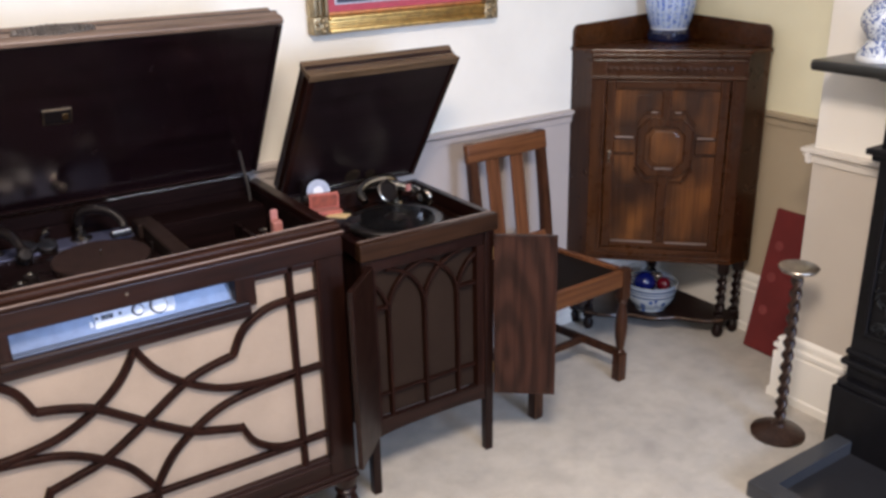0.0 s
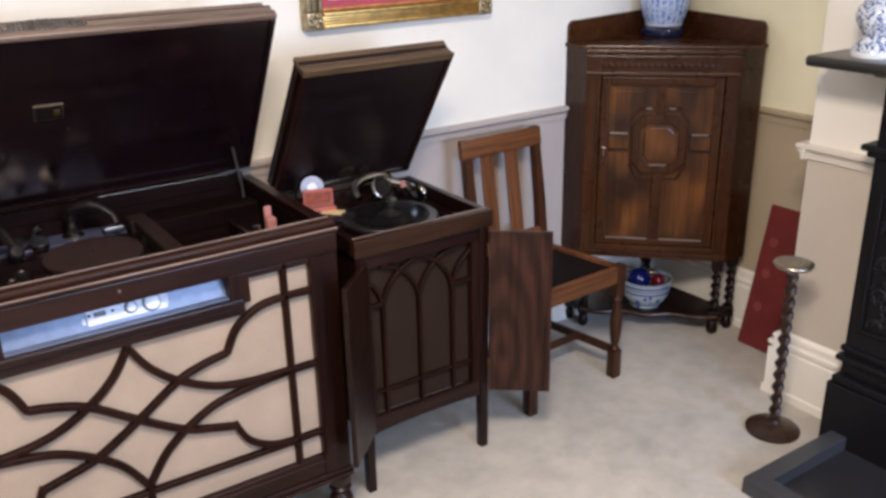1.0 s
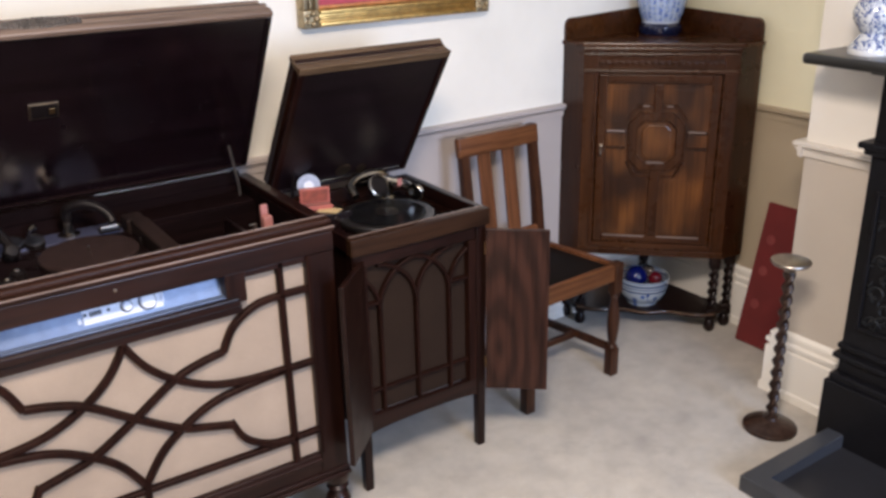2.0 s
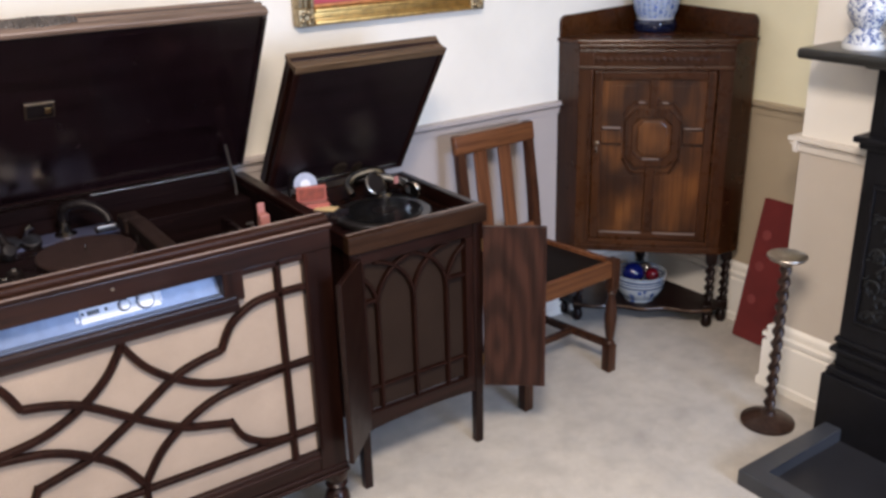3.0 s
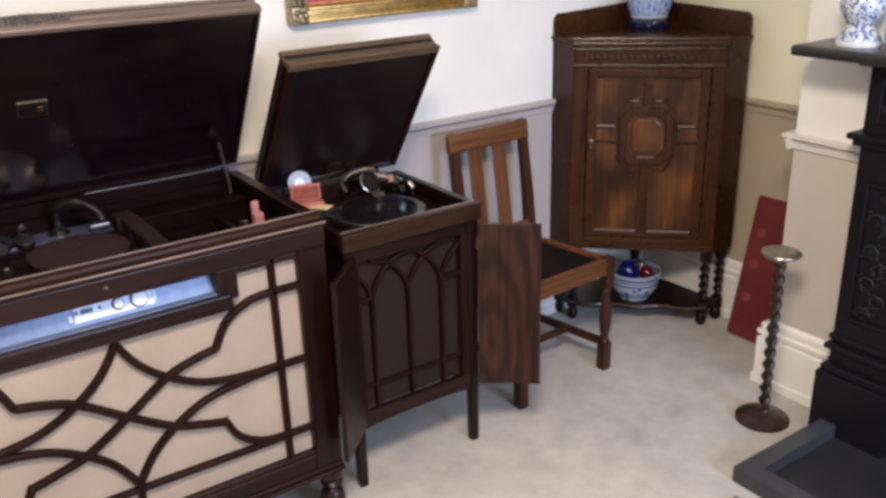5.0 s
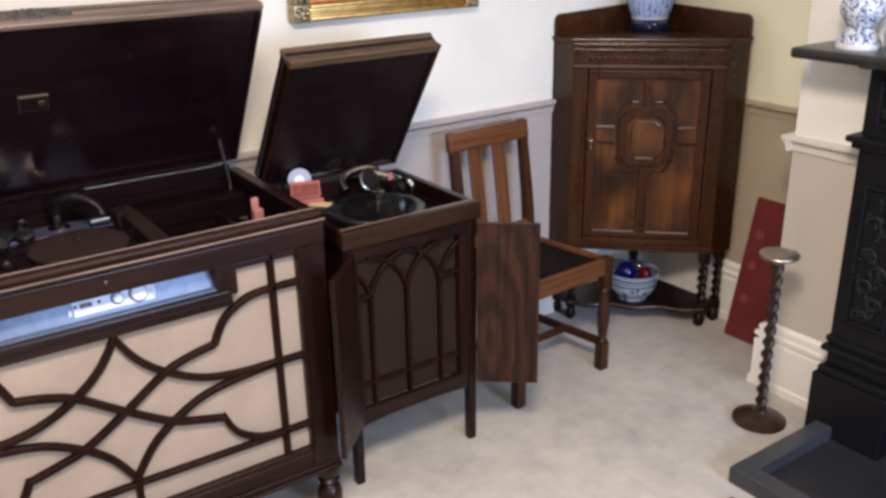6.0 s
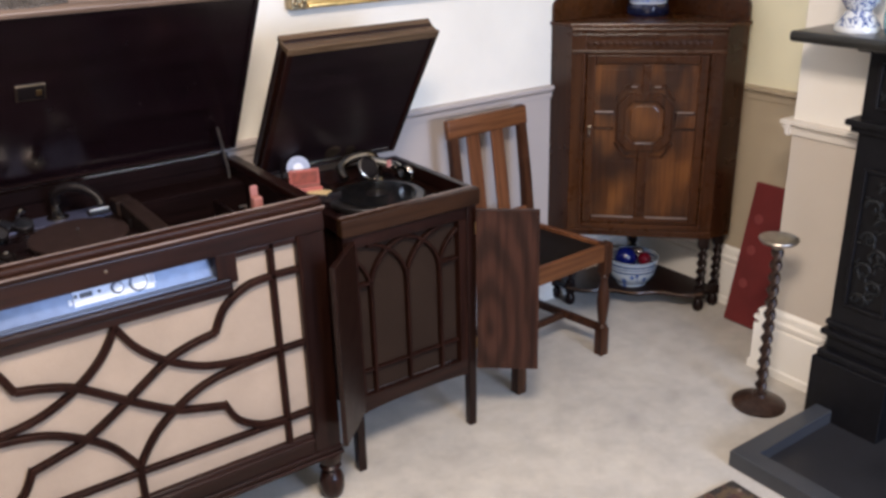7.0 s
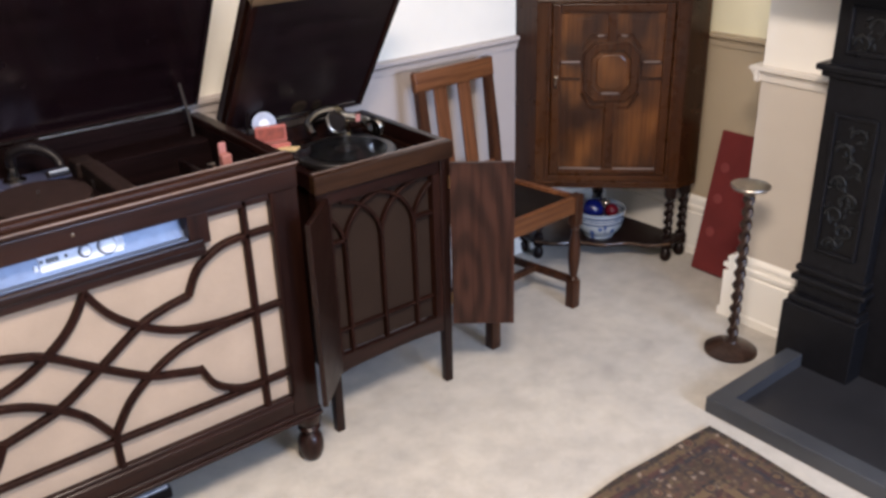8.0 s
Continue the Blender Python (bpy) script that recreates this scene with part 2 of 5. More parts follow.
RIM_DARK = wood("dark_oak_rim", (0.0130, 0.0050, 0.0027), (0.0350, 0.0136, 0.0074), "x", 0.36, 0.1, 1.0, 0.14)
# pale wood that paints highlights on the cupboard's mouldings and shelf edge
CUP_HIGHLIGHT = wood("edge_highlight_wood", (0.075, 0.042, 0.024), (0.14, 0.085, 0.052), "x", 0.25, 0.4, 1.0, 0.5)
# pale wood of the thin rim beads and of the cupboard door's painted highlights
EDGE = wood("pale_edge_wood", (0.13, 0.092, 0.075), (0.26, 0.19, 0.155), "x", 0.3, 0.3, 1.0, 0.5)
# rim oak for the lids' upturned edges, light from above put into the colour
COVE = wood("lit_brown_oak_cove", (0.070, 0.042, 0.022), (0.150, 0.096, 0.052), "x", 0.3, 0.3, 1.0, 0.4)
LID_RIM = wood("lit_oak_edge", (0.10, 0.066, 0.046), (0.22, 0.155, 0.115), "x", 0.3, 0.3, 1.0, 0.4)
LINING = wood("polished_lining", (0.0044, 0.0019, 0.0029), (0.0088, 0.0037, 0.0050), "x", 0.18, 1.6, 1.0, 0.6)
LID_DULL = wood("dulled_lining", (0.0044, 0.0019, 0.0029), (0.0088, 0.0037, 0.0050), "x", 0.38, 0.2, 1.0, 0.35)
WELL = wood("unpolished_inside", (0.0050, 0.0020, 0.0022), (0.0100, 0.0042, 0.0042), "x", 0.65, 0.0, 1.0, 0.05)
DECK = wood("motor_board", (0.0052, 0.0023, 0.0026), (0.0120, 0.0054, 0.0056), "x", 0.26, 0.3, 1.0, 0.4)
DIVIDER = wood("divider_oak", (0.012, 0.0068, 0.0058), (0.026, 0.0150, 0.0125), "y", 0.6, 0.0, 1.0, 0.15)
FIGURED = veneer()
FRET = wood("fret_oak", (0.0105, 0.0033, 0.0020), (0.0210, 0.0072, 0.0042), "z", 0.5, 0.0, 1.0, 0.08)
CHAIR = wood("golden_oak", (0.082, 0.029, 0.0110), (0.225, 0.090, 0.037), "z", 0.32)
CHAIR_X = wood("golden_oak_lengthwise", (0.072, 0.0250, 0.0085), (0.195, 0.077, 0.029), "x", 0.32)
STAND = wood("turned_brown_oak", (0.018, 0.0095, 0.0065), (0.052, 0.028, 0.018), "z", 0.3, 0.25, 1.0, 0.22)
CHAIR_DARK = wood("chair_leg_oak", (0.026, 0.0095, 0.0042), (0.070, 0.0265, 0.0112), "z", 0.35)
PANEL = burnished("cupboard_panel", (0.021, 0.0074, 0.0030), (0.050, 0.0178, 0.0058), (0.165, 0.060, 0.0135))
CUP_Z = wood("cupboard_oak_upright", (0.0270, 0.0088, 0.0026), (0.0740, 0.0250, 0.0062), "z", 0.25, 0.3, 1.0, 0.2)
# darker copy of the upright oak: the wings' shade is in its colour
CUP_WING_SHADED = wood("cupboard_oak_wing_shaded", (0.0165, 0.0056, 0.0020), (0.0450, 0.0160, 0.0046), "z", 0.27, 0.4, 1.0, 0.3)
CUP_X = wood("cupboard_oak_lengthwise", (0.0270, 0.0088, 0.0026), (0.0740, 0.0250, 0.0062), "x", 0.25, 0.3, 1.0, 0.2)
# cupboard oak darkened: shade below and behind the cupboard is in the colour
CUP_SHADED = wood("cupboard_shadow_oak", (0.0059, 0.0021, 0.0017), (0.0149, 0.0051, 0.0033), "x", 0.4)
SPEAKER = cloth("speaker_cloth", (0.33, 0.258, 0.193))
BROWN_CLOTH = cloth("brown_speaker_cloth", (0.0225, 0.0136, 0.0092), spec=0.08)
SILVER = plain("silver_lacquer", (0.105, 0.135, 0.20), 0.3, 0.35)
CHROME = metal("nickel_plate", (0.78, 0.74, 0.66), 0.14)
CARVED = plain("carved_dark_wood", (0.06, 0.05, 0.042), 0.5, 0.0, 0.5)
BRASS = metal("aged_brass", (0.55, 0.38, 0.16), 0.3)
BRONZE = metal("dull_bronze", (0.22, 0.17, 0.12), 0.42)
BLUE_REFLECTION = plain("blue_reflection_metal", (0.085, 0.095, 0.165), 0.3, 0.3)
STEEL = metal("blackened_steel", (0.19, 0.18, 0.18), 0.4)
PEWTER = metal("pewter", (0.42, 0.38, 0.33), 0.33)
GILT = metal("gilded_plaster", (0.72, 0.47, 0.16), 0.36, 0.22)
GILT_DULL = metal("dull_gilt", (0.50, 0.40, 0.24), 0.45, 0.25)
IRON = plain("black_cast_iron", (0.0058, 0.0056, 0.0066), 0.45, 0.0, 0.3, 0.22)
IRON_RUBBED = plain("rubbed_cast_iron", (0.013, 0.0135, 0.0135), 0.55, 0.0, 0.5, 0.2)
SLATE = paint("dark_slate", (0.044, 0.047, 0.053), 0.36, 0.3, 0.15)
SLAB = paint("black_slate_slab", (0.021, 0.021, 0.0235), 0.36, 0.45, 0.2)
MARBLE = paint("black_slate_shelf", (0.022, 0.022, 0.020), 0.3, 0.3, 0.05)
SHELLAC = plain("black_shellac", (0.005, 0.005, 0.006), 0.25, 0.0, 0.12, 0.15)
FELT = plain("brown_felt", (0.022, 0.0112, 0.0098), 0.9, 0.0, 0.2, 0.2)
BAKELITE = plain("black_bakelite", (0.008, 0.006, 0.006), 0.3, 0.0, 0.12, 0.15)
LEATHER = plain("dark_leather", (0.0055, 0.0036, 0.0032), 0.6, 0.0, 0.3, 0.15)
RED_CLOTH = cloth("dark_red_cloth", (0.135, 0.0138, 0.0128), 300.0, 0.15)
RED_PALE = cloth("rubbed_red_cloth", (0.20, 0.038, 0.036), 300.0, 0.15)
TIN_RED = plain("red_tin", (0.36, 0.095, 0.065), 0.45)
PINK = plain("pink_card", (0.32, 0.13, 0.11), 0.6)
CARD = plain("yellow_card", (0.66, 0.50, 0.25), 0.7)
DISC_WHITE = plain("white_paper", (0.50, 0.53, 0.62), 0.4)
DISC_GREY = plain("pale_grey_disc", (0.36, 0.40, 0.50), 0.35)
DISC_LABEL = plain("white_disc_label", (0.74, 0.76, 0.82), 0.5)
KNOB = plain("cream_knob", (0.55, 0.58, 0.63), 0.3)
PLATE = plain("white_control_plate", (0.50, 0.54, 0.62), 0.35)
INK = plain("black_window", (0.01, 0.01, 0.015), 0.2)
MAT_RED = plain("maroon_mount", (0.40, 0.065, 0.095), 0.8)
SLIP = metal("coppery_gilt_slip", (0.80, 0.36, 0.15), 0.35, 0.15)
NICKEL = metal("aged_nickel", (0.40, 0.35, 0.29), 0.2, 0.2)
PICTURE = plain("dark_picture", (0.03, 0.035, 0.07), 0.5)
VASE_BLUE = china("blue_porcelain", 75.0, 0.40, (0.42, 0.52, 0.70), (0.03, 0.08, 0.34), ((0.0, 0.046, (0.007, 0.011, 0.040)), (0.046, 0.056, (0.55, 0.62, 0.75))), 24)
DELFT = china("blue_white_delft", 92.0, 0.42, (0.62, 0.65, 0.66), (0.03, 0.05, 0.14), ((0.0, 0.016, (0.66, 0.68, 0.68)),))
BOWL = china("blue_white_bowl", 34.0, 0.30, (0.33, 0.38, 0.42), (0.014, 0.040, 0.14),
             ((0.076, 0.125, (0.36, 0.41, 0.44)), (0.073, 0.081, (0.014, 0.035, 0.12)), (0.089, 0.095, (0.02, 0.05, 0.15)), (0.101, 0.110, (0.014, 0.035, 0.12)), (0.117, 0.121, (0.04, 0.09, 0.22))))
GLASS_BLUE = plain("cobalt_glass_ball", (0.004, 0.007, 0.075), 0.06)
GLASS_RED = plain("ruby_glass_ball", (0.10, 0.004, 0.010), 0.06)
GLASS_CLEAR = plain("silvered_glass_ball", (0.35, 0.30, 0.26), 0.1, 0.8)
TEAL = china("teal_ware", 40.0, 0.3, (0.20, 0.42, 0.45), (0.03, 0.10, 0.20))


# ---- mesh helpers ----
def thing(name, x, y, z, label, category, turn=0.0, group="", kind=""):
    ob = new(name)
    ob.matrix_world = pose(x, y, z, 0, 0, turn)
    ob.empty_display_size = 0.05
    return tagged(ob, label, category, group, kind)


def part(name, bm, material, parent=None, label="", m=None, smooth=False):
    """Links a bmesh as one mesh object under a thing or a part."""
    bmesh.ops.recalc_face_normals(bm, faces=bm.faces)
    me = bpy.data.meshes.new(name)
    bm.to_mesh(me)
    bm.free()
    me.materials.append(material)
    if smooth:
        for p in me.polygons:
            p.use_smooth = True
        me.set_sharp_from_angle(angle=radians(38))
    ob = new(name, me)
    if parent is not None:
        ob.parent = parent
    if m is not None:
        ob.matrix_local = m
    if label:
        ob["label"] = label
    return ob


def block(x0, x1, y0, y1, z0, z1, bevel=0.003, bm=None, m=None):
    """A box with softened edges, added to bm."""
    bm = bm or bmesh.new()
    made = bmesh.ops.create_cube(bm, size=1)["verts"]
    for v in made:
        v.co = Vector(((x0 + x1) / 2 + v.co.x * (x1 - x0), (y0 + y1) / 2 + v.co.y * (y1 - y0), (z0 + z1) / 2 + v.co.z * (z1 - z0)))
        if m is not None:
            v.co = m @ v.co
    if bevel:
        edges = {e for v in made for e in v.link_edges}
        bmesh.ops.bevel(bm, geom=list(edges), offset=bevel, segments=3, profile=0.5, affect="EDGES")
    return bm


def lathe(profile, n=40, bm=None, at=(0, 0, 0)):
    """A turned solid from (radius, height) pairs."""
    bm = bm or bmesh.new()
    rings = []
    for r, z in profile:
        if r < 1e-5:
            rings.append([bm.verts.new((at[0], at[1], at[2] + z))])
        else:
            rings.append([bm.verts.new((at[0] + r * math.cos(2 * math.pi * k / n), at[1] + r * math.sin(2 * math.pi * k / n), at[2] + z)) for k in range(n)])
    for a, b in zip(rings, rings[1:]):
        for k in range(n):
            q = (k + 1) % n
            if len(a) == 1 and len(b) > 1:
                bm.faces.new((a[0], b[q], b[k]))
            elif len(b) == 1 and len(a) > 1:
                bm.faces.new((a[k], a[q], b[0]))
            elif len(a) > 1:
                bm.faces.new((a[k], a[q], b[q], b[k]))
    for ring, flip in ((rings[0], True), (rings[-1], False)):
        if len(ring) > 1:
            bm.faces.new(ring[::-1] if flip else ring)
    return bm


def prism(outline, z0, z1, bevel=0.0, bm=None):
    """A plan outline raised from z0 to z1."""
    bm = bm or bmesh.new()
    lo = [bm.verts.new((x, y, z0)) for x, y in outline]
    hi = [bm.verts.new((x, y, z1)) for x, y in outline]
    n = len(outline)
    bm.faces.new(lo[::-1])
    bm.faces.new(hi)
    for k in range(n):
        bm.faces.new((lo[k], lo[(k + 1) % n], hi[(k + 1) % n], hi[k]))
    if bevel:
        bmesh.ops.bevel(bm, geom=bm.edges[:], offset=bevel, segments=2, profile=0.6, affect="EDGES")
    return bm


def upright(outline, y0, y1, bevel=0.0):
    """An outline in x and z, given depth from y0 to y1."""
    bm = prism(outline, y0, y1, bevel)
    for v in bm.verts:
        v.co = Vector((v.co.x, v.co.z, v.co.y))
    return bm


def bar(points, width, y0, y1, bm=None):
    """A flat fretwork bar along points in x and z, with a chamfered face towards -y."""
    bm = bm or bmesh.new()
    pts = [Vector((p[0], 0, p[1])) for p in points]
    rows = []
    for k, p in enumerate(pts):
        d = (pts[min(k + 1, len(pts) - 1)] - pts[max(k - 1, 0)]).normalized()
        s = Vector((-d.z, 0, d.x))
        h, c = width / 2, width * 0.2
        rows.append([bm.verts.new(p + s * a + Vector((0, y, 0))) for a, y in ((-h, y1), (-h, y0 + c), (-h + c, y0), (h - c, y0), (h, y0 + c), (h, y1))])
    for a, b in zip(rows, rows[1:]):
        for k in range(6):
            q = (k + 1) % 6
            bm.faces.new((a[k], b[k], b[q], a[q]))
    bm.faces.new(rows[0])
    bm.faces.new(rows[-1][::-1])
    return bm


def smooth_line(points, steps=8):
    """Points along a Catmull-Rom curve through the given ones."""
    pts = [Vector(p) for p in points]
    out = []
    for k in range(len(pts) - 1):
        a, b, c, d = pts[max(k - 1, 0)], pts[k], pts[k + 1], pts[min(k + 2, len(pts) - 1)]
        for s in range(steps):
            t = s / steps
            out.append(0.5 * ((2 * b) + (c - a) * t + (2 * a - 5 * b + 4 * c - d) * t * t + (3 * b - a - 3 * c + d) * t ** 3))
    return out + [pts[-1]]


def tube(points, radius, n=10, bm=None, steps=6):
    """A round rod along a smooth line; radius may be a list along the points."""
    bm = bm or bmesh.new()
    line = smooth_line(points, steps)
    radii = radius if isinstance(radius, (list, tuple)) else [radius] * len(points)
    rows = []
    for k, p in enumerate(line):
        d = (line[min(k + 1, len(line) - 1)] - line[max(k - 1, 0)]).normalized()
        u = d.orthogonal().normalized() if k == 0 else (u - d * u.dot(d)).normalized()
        w = d.cross(u)
        f = k / steps
        i = min(int(f), len(radii) - 2)
        r = radii[i] + (radii[i + 1] - radii[i]) * (f - i)
        rows.append([bm.verts.new(p + r * (math.cos(2 * math.pi * j / n) * u + math.sin(2 * math.pi * j / n) * w)) for j in range(n)])
    for a, b in zip(rows, rows[1:]):
        for j in range(n):
            bm.faces.new((a[j], a[(j + 1) % n], b[(j + 1) % n], b[j]))
    bm.faces.new(rows[0][::-1])
    bm.faces.new(rows[-1])
    return bm


def twist(radius, z0, z1, turns, deep=0.35, n=20, at=(0, 0), bm=None):
    """A barley-twist column: two lobes that wind round the axis."""
    bm = bm or bmesh.new()
    steps = int(turns * 16)
    rows = []
    for k in range(steps + 1):
        a0 = 2 * math.pi * turns * k / steps / 1.0
        ring = []
        for j in range(n):
            a = 2 * math.pi * j / n
            r = radius * (1 - deep / 2 + deep / 2 * math.cos(2 * (a - a0 / 2)))
            ring.append(bm.verts.new((at[0] + r * math.cos(a), at[1] + r * math.sin(a), z0 + (z1 - z0) * k / steps)))
        rows.append(ring)
    for a, b in zip(rows, rows[1:]):
        for j in range(n):
            bm.faces.new((a[j], a[(j + 1) % n], b[(j + 1) % n], b[j]))
    bm.faces.new(rows[0][::-1])
    bm.faces.new(rows[-1])
    return bm


def moulding(profile, x0, x1):
    """A straight moulding along x from a profile of (y, z)."""
    bm = bmesh.new()
    a = [bm.verts.new((x0, y, z)) for y, z in profile]
    b = [bm.verts.new((x1, y, z)) for y, z in profile]
    n = len(profile)
    for k in range(n):
        bm.faces.new((a[k], a[(k + 1) % n], b[(k + 1) % n], b[k]))
    bm.faces.new(a[::-1])
    bm.faces.new(b)
    return bm


# ---- the room ----
NY, EX, SY, WX, TOP = 2.68, 2.97, -2.40, -2.30, 2.60       # north, east, south and west faces, ceiling
BX, BY = 2.605, 1.708                                        # chimney breast: front and north end
RAIL = 0.955

tagged(part("floor", block(WX - 0.2, EX + 0.2, SY - 0.2, NY + 0.2, -0.12, 0.0, 0), CARPET), "pale beige cut-pile fitted carpet with trodden patches", "carpet", kind="structure")
tagged(part("ceiling", block(WX - 0.2, EX + 0.2, SY - 0.2, NY + 0.2, TOP, TOP + 0.12, 0), CEILING), "plain white painted ceiling", "ceiling", kind="structure")


def wall(name, x0, x1, y0, y1, label, opening=None, paints=(DADO, WALL)):
    """A wall with a dado painted darker than the part above; opening: x0, x1, z0, z1 of a window."""
    holder = thing(name, 0, 0, 0, label, "wall", kind="structure")
    lower = block(x0, x1, y0, y1, 0.0, RAIL - 0.03, 0)
    part("dado", lower, paints[0], holder, "greige painted dado")
    if opening is None:
        upper = block(x0, x1, y0, y1, RAIL - 0.03, TOP, 0)
    else:
        a, b, c, d = opening
        upper = block(x0, a, y0, y1, RAIL - 0.03, TOP, 0)
        block(b, x1, y0, y1, RAIL - 0.03, TOP, 0, upper)
        block(a, b, y0, y1, RAIL - 0.03, c, 0, upper)
        block(a, b, y0, y1, d, TOP, 0, upper)
    part("upper_wall", upper, paints[1], holder, "cream painted plaster")
    return holder


wall("wall_north", WX - 0.2, EX + 0.2, NY, NY + 0.2, "cream plaster wall above a greige dado")
wall("wall_east", EX, EX + 0.2, SY, NY, "cream alcove wall above a greige dado, warm light in the colours", None, (DADO_WARM_LIT, WALL_WARM_LIT))
wall("wall_south", WX, EX, SY - 0.2, SY, "cream plaster wall with a window", (0.85, 2.25, 1.0, 2.2))
wall("wall_west", WX - 0.2, WX, SY - 0.2, NY, "cream plaster wall above a greige dado")

breast = thing("chimney_breast", 0, 0, 0, "cream painted chimney breast behind the black fireplace", "chimney breast", kind="structure")
part("upper_wall", block(BX, EX, -0.35, BY, RAIL - 0.03, TOP, 0.004), GLOSS, breast, "white painted plaster")
part("dado", block(BX, EX, -0.35, BY, 0.0, RAIL - 0.03, 0.004), DADO_BREAST_LIT, breast, "greige painted dado")

# dado rail and skirting: profiles as (out from the wall, height)
RAIL_SHAPE = [(0, -0.052), (0.008, -0.050), (0.010, -0.030), (0.018, -0.022), (0.008, -0.020), (0.008, -0.0165), (0.022, -0.015), (0.022, -0.003), (0.018, 0.0), (0, 0.002)]
SKIRT_SHAPE = [(0, 0), (0.024, 0), (0.024, 0.030), (0.019, 0.036), (0.019, 0.186), (0.010, 0.190), (0.010, 0.200), (0.020, 0.204), (0.020, 0.218), (0.010, 0.222), (0.010, 0.236), (0.014, 0.239), (0.012, 0.250), (0.004, 0.258), (0, 0.262)]


def trim(name, shape, z, a, b, out, material, label):
    """A moulding along the wall line a to b; out: the side that it stands proud to."""
    a, b, out = Vector((*a, 0)), Vector((*b, 0)), Vector((*out, 0))
    bm = bmesh.new()
    rows = [[bm.verts.new(p + out * d + Vector((0, 0, z + h))) for d, h in shape] for p in (a, b)]
    n = len(shape)
    for k in range(n):
        bm.faces.new((rows[0][k], rows[0][(k + 1) % n], rows[1][(k + 1) % n], rows[1][k]))
    bm.faces.new(rows[0])
    bm.faces.new(rows[1][::-1])
    return tagged(part(name, bm, material), label, "moulding", kind="structure")


for shape, z, name, mats, words in ((RAIL_SHAPE, RAIL, "dado_rail", (DADO, DADO_WARM_LIT, RAIL_PAINT), "moulded dado rail"), (SKIRT_SHAPE, 0.0, "baseboard", (GLOSS, GLOSS, GLOSS), "tall white moulded skirting board")):
    trim(name, shape, z, (WX, NY), (EX, NY), (0, -1), mats[0], words + " along the plaster wall")
    trim(name, shape, z, (EX, BY), (EX, NY - 0.024), (-1, 0), mats[1], words + " in the alcove")
    deep = [(d * (1.6 if z else 2.3), h) for d, h in shape]
    trim(name, shape, z, (BX, 1.46 if z else 1.47), (BX, BY), (-1, 0), mats[2], words + " on the chimney breast")
    trim(name, deep, z, (BX - 0.022, BY), (EX - 0.025, BY), (0, 1), mats[2], words + " round the chimney breast")

win = thing("window_1", 1.55, SY, 1.6, "white sash window with daylight behind it", "window", kind="structure")
part("window_frame", block(0.62, 0.70, -0.16, -0.08, -0.6, 0.6, 0.004, block(-0.70, -0.62, -0.16, -0.08, -0.6, 0.6, 0.004, block(-0.62, 0.62, -0.16, -0.08, 0.54, 0.6, 0.004, block(-0.62, 0.62, -0.16, -0.08, -0.6, -0.54, 0.004)))), GLOSS, win)
part("glazing_bar", block(-0.62, 0.62, -0.14, -0.10, -0.02, 0.02, 0.003), GLOSS, win)
part("window_sill", block(-0.74, 0.74, -0.18, 0.04, -0.64, -0.6, 0.004), GLOSS, win)


# ---- fireplace ----
fp = thing("fireplace", 2.605, 0.60, 0, "black cast-iron fireplace with relief panels and a dark shelf", "fireplace")
part("shelf", block(-0.215, 0.0, -1.02, 1.02, 1.245, 1.278, 0.011), MARBLE, fp, "black slate mantel shelf with a rounded edge", smooth=True)


def relief(y, z0, z1, half, seed):
    """Scrolling leaves and flowers in low relief on a pilaster panel."""
    rnd = random.Random(seed)
    bm = bmesh.new()
    side = 1
    z = z0 + 0.03
    while z < z1 - 0.02:
        c = y + side * half * 0.35
        pts = [(-0.104, c + half * 0.5 * math.cos(a) * (1 - a / 9), z + 0.030 * math.sin(a) * (1 - a / 9)) for a in np.linspace(0, 5.2, 9)]
        tube(pts, [0.006, 0.006, 0.005, 0.005, 0.005, 0.004, 0.004, 0.004, 0.003], 6, bm, 3)
        for _ in range(9):
            q = Vector((-0.103, c + rnd.uniform(-0.62, 0.62) * half, z + rnd.uniform(-0.03, 0.03)))
            made = bmesh.ops.create_icosphere(bm, subdivisions=1, radius=1)["verts"]
            tilt = Matrix.Rotation(rnd.uniform(0, 3.1), 4, "X")
            for v in made:
                v.co = q + tilt @ Vector((v.co.x * 0.006, v.co.y * 0.005, v.co.z * 0.013))
        side = -side
        z += 0.052
    return bm


